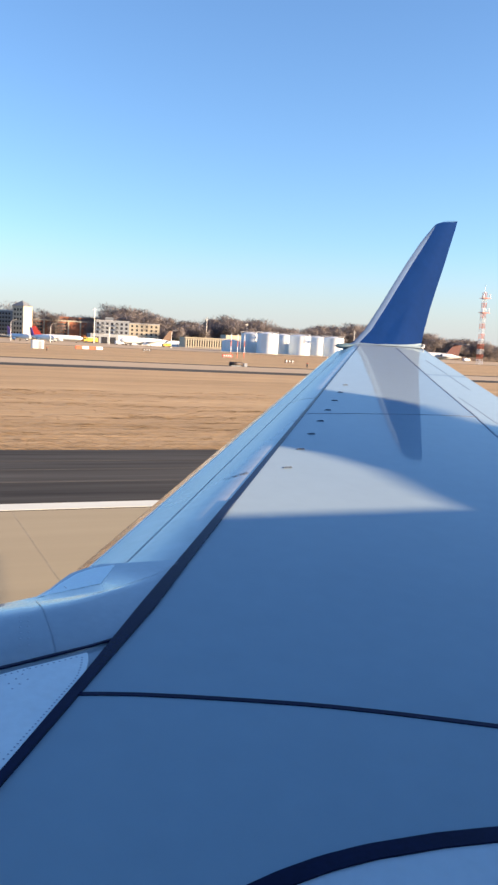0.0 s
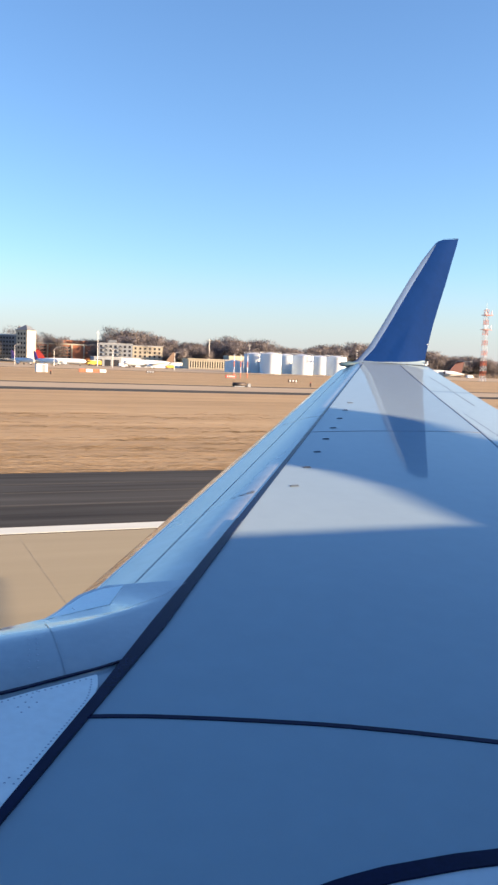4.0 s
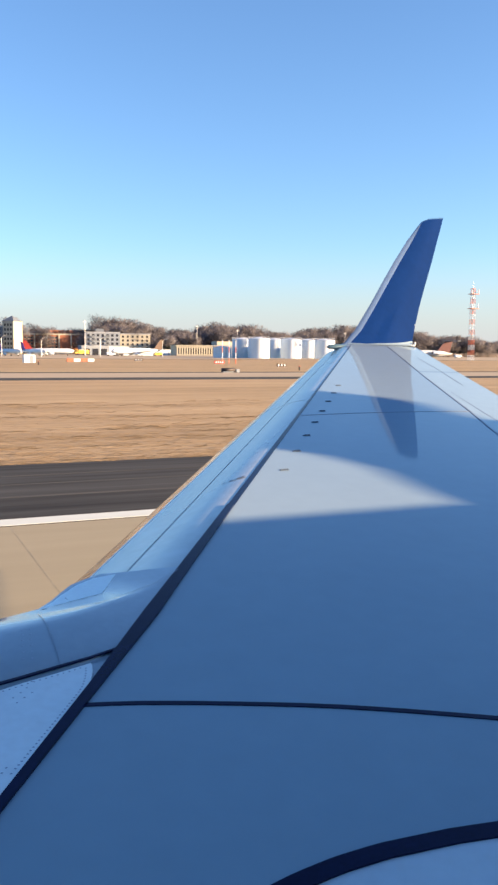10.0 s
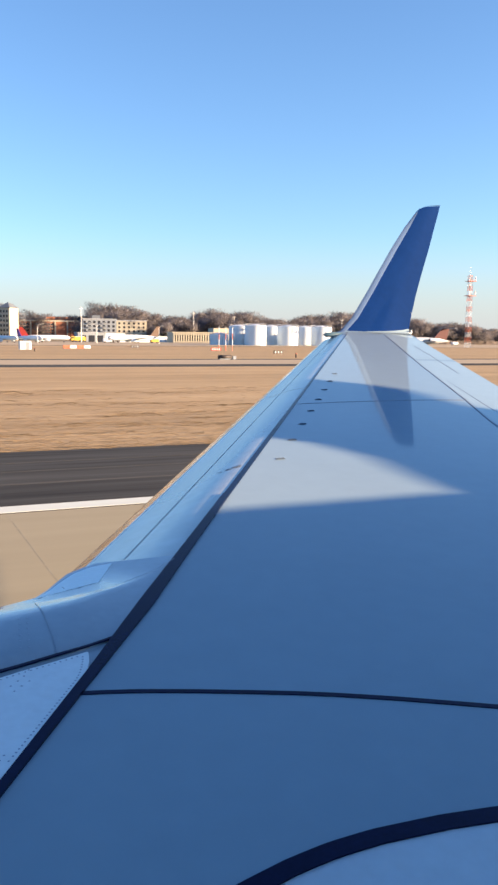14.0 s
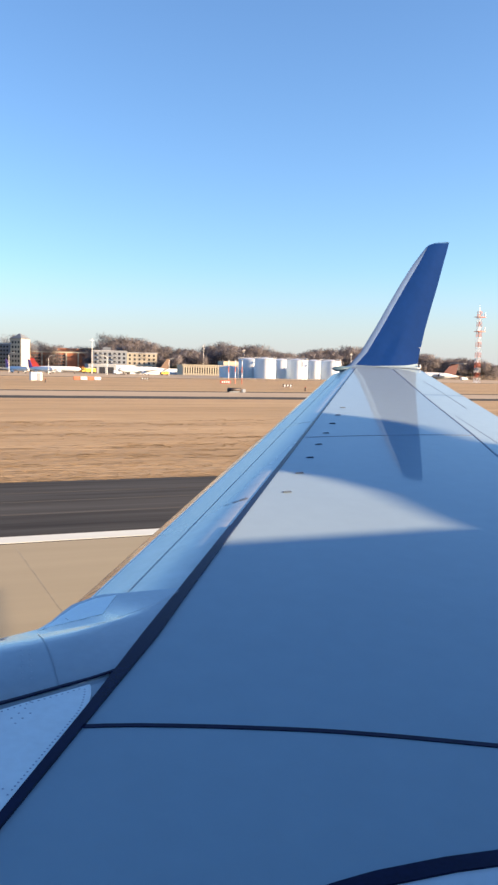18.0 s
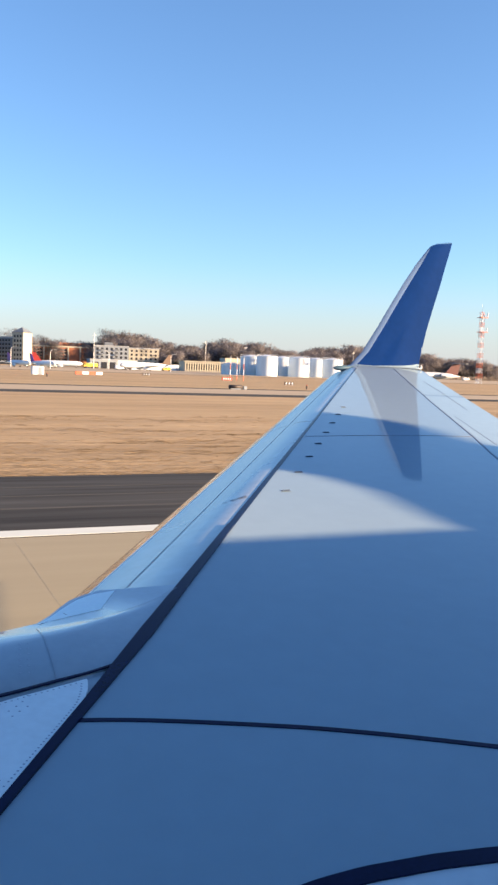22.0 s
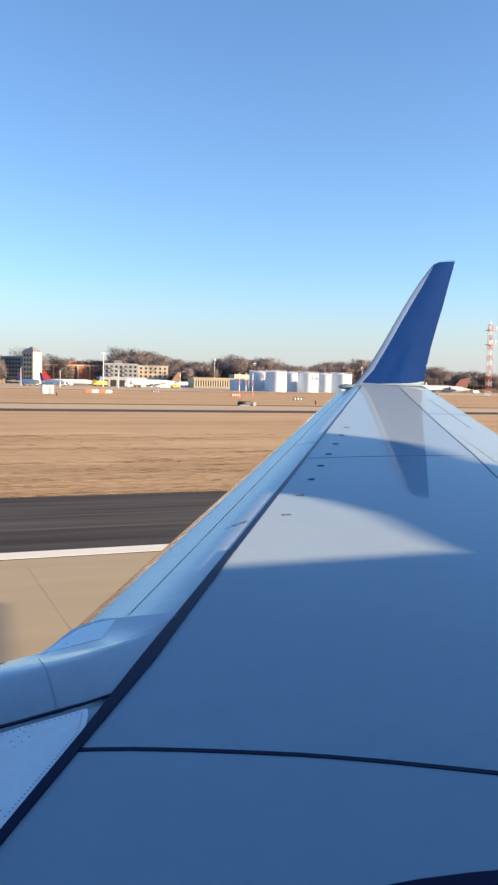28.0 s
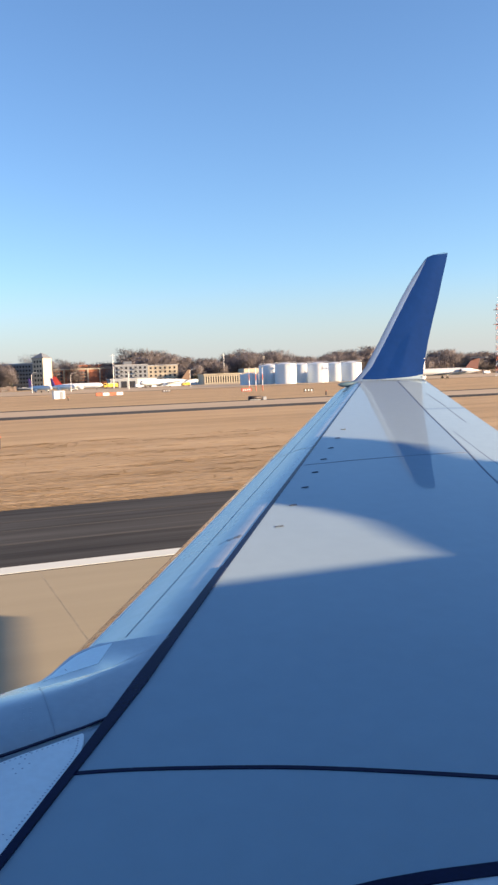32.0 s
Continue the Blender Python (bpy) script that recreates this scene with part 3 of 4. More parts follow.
part("tail_light", box((0.05, 0.03, 0.08), (10.40, lean(4.5), 4.40), 0.01), M_WHITE, winglet, "small white tail light")
post = bmesh.new()
box((0.12, 0.04, 0.03), (10.26, 14.84, skin(14.84) - 0.03), 0.008, bm=post)
box((0.035, 0.04, 0.08), (10.33, 14.84, skin(14.84) - 0.02), 0.012, bm=post)
part("tip_post", post, M_ROOT, airliner, "small white post at the wingtip's trailing corner")

# fuselage shell with one window hole, nose to the left
CY, CZ = -1.75, 3.45
TURNS = [radians(a) for a in (0, 4, 9, 13.5, 18, 23.4, 28, 34)] + [radians(a) for a in range(44, 356, 10)]
STATIONS = [(-14.5, 0.35, -0.45), (-13.5, 0.95, -0.3), (-12, 1.45, -0.15), (-10, 1.8, -0.04), (-8, 1.9, 0), (-2, 1.9, 0), (-0.30, 1.9, 0), (0.62, 1.9, 0), (2, 1.9, 0), (8, 1.9, 0), (13, 1.9, 0), (16, 1.72, 0.16), (19, 1.3, 0.5), (21.5, 0.85, 0.85), (23.5, 0.3, 1.1)]
shell = bmesh.new()
grid = []
for x, r, dz in STATIONS:
    grid.append([shell.verts.new((x, CY + r * math.cos(a), CZ + dz + r * math.sin(a))) for a in TURNS])
n = len(TURNS)
for i in range(len(grid) - 1):
    for k in range(n):
        if STATIONS[i][0] == -0.30 and k in (1, 2, 3, 4, 5, 6):
            continue
        shell.faces.new((grid[i][k], grid[i][(k + 1) % n], grid[i + 1][(k + 1) % n], grid[i + 1][k]))
shell.faces.new(grid[0])
shell.faces.new(grid[-1])
bmesh.ops.recalc_face_normals(shell, faces=shell.faces[:])
part("fuselage", smooth(shell), M_SKIN, airliner, "white fuselage shell")
inner = bmesh.new()
grid = []
for x in (-3.0, -0.30, 0.62, 4.0):
    grid.append([inner.verts.new((x, CY + 1.84 * math.cos(a), CZ + 1.84 * math.sin(a))) for a in TURNS])
for i in range(3):
    for k in range(n):
        if i == 1 and k in (1, 2, 3, 4, 5, 6):
            continue
        inner.faces.new((grid[i][k], grid[i + 1][k], grid[i + 1][(k + 1) % n], grid[i][(k + 1) % n]))
inner.faces.new(grid[0])
inner.faces.new(grid[-1])
part("cabin_lining", inner, M_CABIN, airliner, "dim grey cabin lining")
# fin with its dorsal fillet, and the tailplanes
OUT = [(13.2, 5.25), (13.8, 5.47), (14.65, 5.77), (15.55, 6.07), (16.15, 6.35), (16.35, 6.7), (19.2, 9.4), (21.7, 12.2), (24.0, 12.2), (23.2, 9.6), (22.35, 7.65), (21.9, 7.40), (21.0, 7.09), (20.4, 6.87), (19.6, 5.0)]
fin = bmesh.new()
for s in (-0.14, 0.14):
    ring = [fin.verts.new((x, CY + s * (1 - 0.06 * (z - 5.3)), z)) for x, z in OUT]
    fin.faces.new(ring)
fin.verts.ensure_lookup_table()
m = len(OUT)
for k in range(m):
    fin.faces.new((fin.verts[k], fin.verts[(k + 1) % m], fin.verts[m + (k + 1) % m], fin.verts[m + k]))
bmesh.ops.recalc_face_normals(fin, faces=fin.faces[:])
part("tail_fin", fin, M_BLUE, airliner, "tall swept tail fin")
for s in (-1, 1):
    part("tailplane", slab([(15.3, CY + s * 0.6), (18.05, CY + s * 5.9), (19.4, CY + s * 5.9), (18.9, CY + s * 0.6)], 4.55, 4.72), M_WING, airliner)
# engine under the wing root
part("engine_nacelle", smooth(lathe([(0.7, -3.4), (0.86, -3.3), (1.0, -2.7), (1.0, -1.0), (0.8, 0.6), (0.55, 1.3)], 28, axis="X", at=(-0.3, 3.1, 1.45))), M_SKIN, airliner, "white engine nacelle under the wing")
for x, y in ((-11.5, CY), (2.8, 1.1), (2.8, -4.6)):
    leg = part("landing_gear", rod((x, y, 0.4), (x, y, 2.4), 0.1, 0.12, 10), M_POLE, airliner)
    for s in (-0.3, 0.3):
        tyre = bmesh.new()
        rod((x, y + s - 0.15, 0.53), (x, y + s + 0.15, 0.53), 0.53, 0.53, 20, tyre)
        part("tyre", tyre, M_DARK, leg)

# ---- trees ----
def blade(bm, a, b, width, side, out=Vector((0, -0.6, 0.8))):
    """A thin sliver from a to b, for a twig or a spray of needles; it faces outwards from its crown."""
    s = side * width / 2
    if (s.cross(b - a)).dot(out) < 0:
        s = -s
    bm.faces.new([bm.verts.new(p) for p in (a - s, a + s, b)])


def soft_crown(ob, normals):
    """Shade a crown as one rounded mass."""
    for p in ob.data.polygons:
        p.use_smooth = True
    ob.data.normals_split_custom_set_from_vertices([v for v in normals for _ in range(3)])
    return ob


def bare_tree(seed, height):
    rng = random.Random(seed)
    ob = thing("bare_tree", (0, 0, 0), "leafless grey-brown tree at the edge of the airfield", "tree", "trees along the airfield")
    wood, twigs = bmesh.new(), bmesh.new()

    def rnd():
        return Vector((rng.uniform(-1, 1), rng.uniform(-1, 1), rng.uniform(-1, 1)))

    ends, outs = [], []

    def grow(p, d, length, r, depth):
        q = p + d * length
        rod(p, q, r, r * 0.6, 5 if depth > 2 else 3, wood)
        if depth == 0:
            ends.append((p, q, d))
            return
        for k in range(4 if depth > 1 else 3):
            e = (d * 0.62 + rnd() * 0.78 + Vector((0, 0, 0.16))).normalized()
            grow(p.lerp(q, rng.uniform(0.45, 1.0)), e, length * rng.uniform(0.68, 0.88), r * 0.58, depth - 1)

    grow(Vector((0, 0, -0.2)), Vector((rng.uniform(-0.05, 0.05), rng.uniform(-0.05, 0.05), 1)).normalized(), 4.6, 0.36, 3)
    for p, q, d in ends:
        c = p.lerp(q, 0.75)
        r = rng.uniform(1.2, 2.0)
        for _ in range(150):
            u = rnd()
            s = c + u * r
            e = (u + rnd() * 0.7 + Vector((0, 0, 0.35))).normalized()
            blade(twigs, s, s + e * rng.uniform(0.35, 0.95), rng.uniform(0.08, 0.2), rnd().normalized(), u)
            outs.append((u + Vector((0, 0, 0.3)) + rnd() * 0.35).normalized())
    tall = max(v.co.z for v in twigs.verts)
    for bm in (wood, twigs):
        for v in bm.verts:
            v.co *= height / tall
    part("trunk", wood, M_BARK, ob)
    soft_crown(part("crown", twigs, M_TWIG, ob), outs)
    return ob


def evergreen(seed, height):
    rng = random.Random(seed)
    ob = thing("evergreen_tree", (0, 0, 0), "dense dark green evergreen at the edge of the airfield", "tree", "evergreens along the airfield")
    wood, leaf, outs = bmesh.new(), bmesh.new(), []
    rod((0, 0, -0.2), (0.1, 0, height * 0.9), height * 0.018, 0.05, 6, wood)
    wide = height * rng.uniform(0.30, 0.42)
    lobes = [(Vector((rng.uniform(-0.6, 0.6) * wide, rng.uniform(-0.6, 0.6) * wide, height * rng.uniform(0.25, 0.85))), rng.uniform(0.35, 0.6) * wide) for _ in range(9)]
    lobes.append((Vector((0, 0, height * 0.85)), 0.35 * wide))
    for c, r in lobes:
        rod((0, 0, c.z * 0.7), c, height * 0.008, 0.03, 4, wood)
        for _ in range(110):
            u = Vector((rng.gauss(0, 1), rng.gauss(0, 1), rng.gauss(0, 0.8))).normalized()
            p = c + u * r * rng.uniform(0.35, 1.0)
            e = (u + Vector((rng.uniform(-1, 1), rng.uniform(-1, 1), rng.uniform(-0.6, 0.8)))).normalized()
            blade(leaf, p, p + e * rng.uniform(0.5, 1.2), rng.uniform(0.35, 0.7), u.cross(e).normalized() if u.cross(e).length > 1e-3 else Vector((1, 0, 0)), u)
            outs.append(u)
    part("trunk", wood, M_BARK, ob)
    soft_crown(part("crown", leaf, M_PINE, ob), outs)
    return ob


rng = random.Random(7)
bare = [bare_tree(s, h) for s, h in ((1, 19), (2, 17), (3, 21), (4, 16), (5, 18))]
green = [evergreen(s, h) for s, h in ((11, 13), (12, 11), (13, 15), (14, 9))]
BUILT = ((6.8, 13.2, 640), (13.2, 17.2, 560), (18.8, 23.6, 490))
first = set()


def plant(kinds, x, y, scale):
    k = rng.randrange(len(kinds))
    src = kinds[k]
    m = Matrix.Translation((x, y, 0)) @ Matrix.Rotation(rng.uniform(0, math.tau), 4, "Z") @ Matrix.Diagonal((scale * rng.uniform(0.9, 1.15), scale * rng.uniform(0.9, 1.15), scale, 1))
    if src.name in first:
        ob = copy_thing(src, Matrix.Identity(4))
        ob.matrix_basis = m
    else:
        src.matrix_basis = m
        first.add(src.name)


for y, step, lo, hi in ((575, 6.0, 0.95, 1.2), (625, 5.5, 1.1, 1.4), (690, 5.5, 1.3, 1.6)):
    x = y * math.tan(radians(2.0))
    while x < y * math.tan(radians(44.0)):
        b = math.degrees(math.atan2(x, y))
        wave = 0.88 + 0.16 * math.sin(b * 0.9) + 0.08 * math.sin(b * 2.7 + 1)
        if not any(b0 - 0.3 < b < b1 + 0.3 and y < yy + 30 for b0, b1, yy in BUILT) and rng.random() < 0.93:
            plant(bare, x, y + rng.uniform(-14, 14), wave * rng.uniform(lo, hi) * (0.78 if b > 31 else 1.0))
        x += step * rng.uniform(0.6, 1.4)
for k in range(150):
    b = rng.choice((rng.uniform(2, 44), rng.uniform(17, 31), rng.uniform(24, 31)))
    if any(b0 < b < b1 for b0, b1, yy in BUILT):
        continue
    x, y = spot(b, rng.uniform(556, 585))
    plant(green, x, y, rng.uniform(0.5, 1.0) if k < 90 else rng.uniform(0.3, 0.5))
brush = bmesh.new()
for k in range(15000):
    b = rng.uniform(0, 46)
    y = rng.uniform(552, 572)
    if any(b0 - 0.2 < b < b1 + 0.2 for b0, b1, yy in BUILT):
        continue
    x = y * math.tan(radians(b))
    top = 2.6 + 2.4 * noise.noise((x * 0.03, 5.0, 0.0)) + 1.2 * noise.noise((x * 0.17, 2.0, 0.0))
    p = Vector((x, y, max(0.0, top) * rng.random()))
    blade(brush, p, p + Vector((rng.uniform(-0.8, 0.8), rng.uniform(-0.5, 0.5), rng.uniform(0.3, 1.3))), rng.uniform(0.3, 0.9), Vector((1, rng.uniform(-0.5, 0.5), 0)).normalized())
tagged(part("roadside_brush", brush, M_BRUSH), "tangled dry brown brush at the foot of the trees", "brush", kind="stuff")
# the far woods, past counting
far = bmesh.new()
for k in range(16000):
    b = rng.uniform(-6, 52)
    y = rng.uniform(1100, 1300)
    x = y * math.tan(radians(b))
    top = 15 + 5 * noise.noise((x * 0.012, 3.0, 0.0)) + 3 * noise.noise((x * 0.05, 9.0, 0.0))
    z = top * rng.random() ** 0.6
    p = Vector((x, y, z))
    blade(far, p, p + Vector((rng.uniform(-1, 1), rng.uniform(-1, 1), rng.uniform(0.5, 3.5))), rng.uniform(1.2, 2.6), Vector((1, 0, 0)))
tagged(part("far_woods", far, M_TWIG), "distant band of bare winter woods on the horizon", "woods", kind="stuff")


# ---- buildings ----
def wall_block(ob, w, d, h, mat, at=(0, 0, 0)):
    return part("wall", box((w, d, h), at, 0.08), mat, ob)


def windows(ob, x0, x1, z0, z1, nx, nz, y, wide, tall, mat=None, frame_mat=None):
    """Panes let into frames on a wall that faces -y, each a part of its own."""
    for i in range(nx):
        for j in range(nz):
            x = x0 + (x1 - x0) * (i + 0.5) / nx
            z = z0 + (z1 - z0) * (j + 0.5) / nz - tall / 2
            w = part("window", box((wide, 0.12, tall), (x, y - 0.02, z)), mat or M_GLASS, ob)
            part("sill", box((wide + 0.3, 0.3, 0.15), (x, y - 0.12, z - 0.18)), frame_mat or M_CREAM, w)


def hotel(bearing, y):
    x, _ = spot(bearing, y)
    ob = thing("hotel_tower", (x, y, 0), "grey slab hotel with a pale stair tower and pyramid roof", "hotel", turn=-40)
    wall_block(ob, 25, 16, 19, M_SHADED_GREY, (-6, 0, 0))
    part("tower_wall", box((9, 12, 23), (10.5, -2, 0), 0.1), M_CREAM, ob, "pale stair tower")
    pyramid = bmesh.new()
    q = [pyramid.verts.new(p) for p in ((5.5, -8.5, 23), (15.5, -8.5, 23), (15.5, 4.5, 23), (5.5, 4.5, 23), (10.5, -2, 27))]
    for k in range(4):
        pyramid.faces.new((q[k], q[(k + 1) % 4], q[4]))
    pyramid.faces.new((q[3], q[2], q[1], q[0]))
    part("roof", pyramid, M_SHADED_GREY, ob, "grey pyramid roof")
    part("parapet", box((25.6, 16.6, 0.7), (-6, 0, 19)), M_ROOF, ob)
    windows(ob, -17.5, 5.0, 1.5, 18.5, 9, 6, -8, 1.5, 1.5)
    windows(ob, 7, 14.2, 2, 22, 3, 6, -8, 1.3, 1.7)
    return ob


def brick_office(bearing, y):
    x, _ = spot(bearing, y)
    ob = thing("brick_office", (x, y, 0), "long orange brick office block with cream piers", "office building", turn=-6)
    wall_block(ob, 58, 22, 15, M_BRICK)
    part("penthouse", box((22, 10, 3.4), (4, 2, 15), 0.1), M_BRICK, ob)
    part("roof_plant", box((12, 8, 4.2), (21, 2, 15), 0.1), M_CREAM, ob)
    part("cornice", box((59, 23, 1.1), (0, 0, 14.4), 0.05), M_CREAM, ob, "cream cornice")
    for k in range(7):
        part("pier", box((1.1, 0.8, 14.6), (-28.3 + 56.6 * k / 6, -11.3, 0)), M_CREAM, ob)
    for k in (0, 2, 5):
        x0 = -28.3 + 56.6 * k / 6
        windows(ob, x0 + 1, x0 + 8.4, 1, 13.6, 3, 5, -11, 1.9, 1.5)
    return ob


def terminal(bearing, y):
    x, _ = spot(bearing, y)
    ob = thing("cream_terminal", (x, y, 0), "low cream concrete airfield building with upright ribs", "airport building", turn=-4)
    wall_block(ob, 52, 14, 6.2, M_CREAM)
    part("tower_block", box((11, 12, 9.4), (7, 0, 0), 0.08), M_CREAM, ob)
    part("roof_edge", box((53, 15, 0.5), (0, 0, 6.2)), M_CREAM, ob)
    for k in range(32):
        xx = -25.2 + 50.4 * k / 31
        if 1 < xx < 13:
            continue
        part("rib", box((0.7, 0.6, 6.0), (xx, -7.2, 0)), M_CREAM, ob)
    windows(ob, -25.2, 1.0, 0.8, 5.2, 16, 1, -7, 0.8, 3.8)
    windows(ob, 13.2, 25.2, 0.8, 5.2, 7, 1, -7, 0.8, 3.8)
    return ob


def hangar(bearing, y, w, h, turn, label):
    x, _ = spot(bearing, y)
    ob = thing("hangar", (x, y, 0), label, "hangar", "hangars by the apron", turn=turn)
    wall_block(ob, w, 30, h, M_GREY)
    roof = slab([(-w / 2 - 0.5, -15.5), (w / 2 + 0.5, -15.5), (w / 2 + 0.5, 15.5), (-w / 2 - 0.5, 15.5)], h, h + 0.4)
    for v in roof.verts:
        v.co.z += 2.2 * (1 - abs(v.co.y) / 15.5)
    part("roof", roof, M_ROOF, ob, "grey ribbed metal roof")
    n = max(2, int(w / 13))
    for k in range(n):
        door = part("door", box((w / n - 2.5, 0.3, h * 0.75), (-w / 2 + w * (k + 0.5) / n, -15.1, 0)), M_ROOF, ob)
        part("door_rail", box((w / n - 1.5, 0.4, 0.35), (-w / 2 + w * (k + 0.5) / n, -15.15, h * 0.75)), M_DARK, door)
    return ob


def tank(bearing, y, r, h):
    x, _ = spot(bearing, y)
    ob = thing("storage_tank", (x, y, 0), "white cylindrical steel fuel storage tank by the apron", "storage tank", "fuel storage tanks")
    part("shell", smooth(lathe([(r, 0), (r, h)], 48)), M_WHITE, ob)
    for g in (0.34, 0.68, 0.97):
        part("stiffening_ring", smooth(lathe([(r * 0.995, h * g), (r * 1.006, h * g), (r * 1.006, h * g + 0.18), (r * 0.995, h * g + 0.18)], 48)), M_WHITE, ob)
    part("roof", smooth(lathe([(r * 1.01, h), (r * 1.01, h + 0.12), (r * 0.3, h + 0.8), (0.02, h + 0.95)], 40)), M_WHITE, ob)
    rail = bmesh.new()
    for k in range(28):
        a, b = k * math.tau / 28, (k + 1) * math.tau / 28
        pa, pb = (r * math.cos(a), r * math.sin(a)), (r * math.cos(b), r * math.sin(b))
        rod((*pa, h + 0.1), (*pa, h + 1.1), 0.04, 0.04, 4, rail)
        rod((*pa, h + 1.1), (*pb, h + 1.1), 0.04, 0.04, 4, rail)
    part("railing", rail, M_POLE, ob)
    ladder = bmesh.new()
    for d in (-0.25, 0.25):
        rod((d, -r - 0.2, 0.2), (d, -r - 0.2, h + 1.0), 0.05, 0.05, 4, ladder)
    for k in range(24):
        rod((-0.25, -r - 0.2, 0.5 + h * k / 24), (0.25, -r - 0.2, 0.5 + h * k / 24), 0.03, 0.03, 4, ladder)
    part("ladder", ladder, M_POLE, ob)
    return ob


def apartment_block(bearing, y):
    """A five-storey block: a grey wing with recessed balconies and a cream wing that catches the sun."""
    x, _ = spot(bearing, y)
    ob = thing("apartment_block", (x, y, 0), "five-storey grey and cream apartment block behind bare trees", "apartment building", turn=-10)
    grey = part("grey_wing", box((24, 15, 15.5), (-14, 0, 0), 0.08), M_GREY, ob, "grey rendered wing")
    part("parapet", box((24.5, 15.5, 0.5), (-14, 0, 15.5)), M_ROOF, grey)
    part("stair_head", box((6, 5, 2.4), (-16, 1, 16), 0.05), M_SHADED_GREY, grey)
    cream = part("cream_wing", box((22, 15, 14.6), (9.2, 1, 0), 0.08), M_CREAM, ob, "cream rendered wing")
    part("parapet", box((22.5, 15.5, 0.5), (9.2, 1, 14.6)), M_ROOF, cream)
    for i in range(7):
        for j in range(5):
            part("window", box((1.7, 0.14, 1.7), (-24.4 + 3.4 * i, -7.52, 0.9 + 2.95 * j)), M_GLASS, grey)
    for i in range(6):
        for j in range(5):
            part("window", box((1.4, 0.14, 1.5), (0.3 + 3.5 * i, -6.52, 0.9 + 2.8 * j)), M_GLASS, cream)
    for i in (1, 4):
        for j in range(1, 5):
            ledge = part("balcony", box((3.0, 1.1, 0.16), (-24.4 + 3.4 * i, -8.05, 0.6 + 2.95 * j)), M_ROOF, ob)
            part("railing", box((3.0, 0.06, 0.9), (-24.4 + 3.4 * i, -8.57, 0.76 + 2.95 * j)), M_SHADED_GREY, ledge)
    return ob


def fire_station(bearing, y):
    """A low white shed in steps, with a grey engine bay and dark doors."""
    x, _ = spot(bearing, y)
    ob = thing("fire_station", (x, y, 0), "low white airfield fire station with grey engine bays", "fire station", turn=-4)
    bay = part("engine_bay", box((17, 14, 5.4), (-9, 0, 0), 0.06), M_GREY, ob, "grey engine bay")
    part("roof_edge", box((17.4, 14.4, 0.35), (-9, 0, 5.4)), M_ROOF, bay)
    for k in range(3):
        part("bay_door", box((3.6, 0.2, 4.0), (-14.2 + 5.2 * k, -7.05, 0)), M_GLASS, bay)
    for w, d, h, x0 in ((12.0, 13.0, 5.2, 5.6), (9.0, 12.0, 4.4, 16.2), (6.5, 11.0, 3.6, 24.0)):
        block = part("wall", box((w, d, h), (x0, 0, 0), 0.05), M_WHITE, ob, "white rendered wall")
        part("parapet", box((w + 0.3, d + 0.3, 0.3), (x0, 0, h)), M_ROOF, block)
        for k in range(int(w / 3)):
            part("window", box((1.2, 0.14, 1.1), (x0 - w / 2 + 1.6 + 3.0 * k, -d / 2 - 0.02, 1.3)), M_GLASS, block)
    return ob


def fire_truck(bearing, y):
    x, _ = spot(bearing, y)
    ob = thing("fire_truck", (x, y, 0), "yellow airfield fire truck parked before the fire station", "fire truck")
    part("body", box((6.4, 2.7, 2.3), (0.9, 0, 0.75), 0.12), M_YELLOW, ob)
    cab = part("cab", box((2.2, 2.6, 2.5), (-3.4, 0, 0.7), 0.2), M_YELLOW, ob)
    part("windscreen", box((1.5, 2.66, 0.9), (-3.6, 0, 2.0), 0.05), M_GLASS, cab)
    part("ladder", box((5.4, 0.6, 0.25), (0.9, 0, 3.05)), M_POLE, ob)
    for xx in (-3.2, 0.8, 2.6):
        for yy in (-1.2, 1.2):
            part("wheel", rod((xx, yy - 0.2, 0.6), (xx, yy + 0.2, 0.6), 0.6, 0.6, 12), M_DARK, ob)
    return ob


hotel(7.6, 640)
brick_office(11.15, 690)
apartment_block(15.3, 610)
fire_station(14.4, 520)
fire_truck(12.7, 505)
terminal(21.3, 520)
for b, y, r, h in ((22.00, 392, 4.6, 5.0), (23.35, 394, 5.2, 9.2), (24.45, 378, 5.2, 9.4), (25.50, 396, 5.0, 9.3), (26.60, 378, 5.2, 9.2), (27.75, 398, 5.2, 9.2), (28.85, 378, 5.2, 9.1), (31.05, 392, 5.4, 9.3), (32.15, 400, 5.4, 9.2), (33.00, 378, 5.4, 9.4)):
    tank(b, y, r, h)
hangar(35.8, 640, 60, 8, -3, "long grey metal hangar with a low pitched roof")
hangar(4.2, 620, 40, 7, 0, "grey metal hangar beside the apron")
cottage = thing("white_store", (*spot(18.1, 548), 0), "small white flat-roofed store among the trees", "shed")
wall_block(cottage, 14, 7, 3.6, M_WHITE)
part("roof", box((14.6, 7.6, 0.3), (0, 0, 3.6)), M_ROOF, cottage)
part("door", box((2.4, 0.2, 2.6), (3, -3.55, 0)), M_ROOF, cottage)


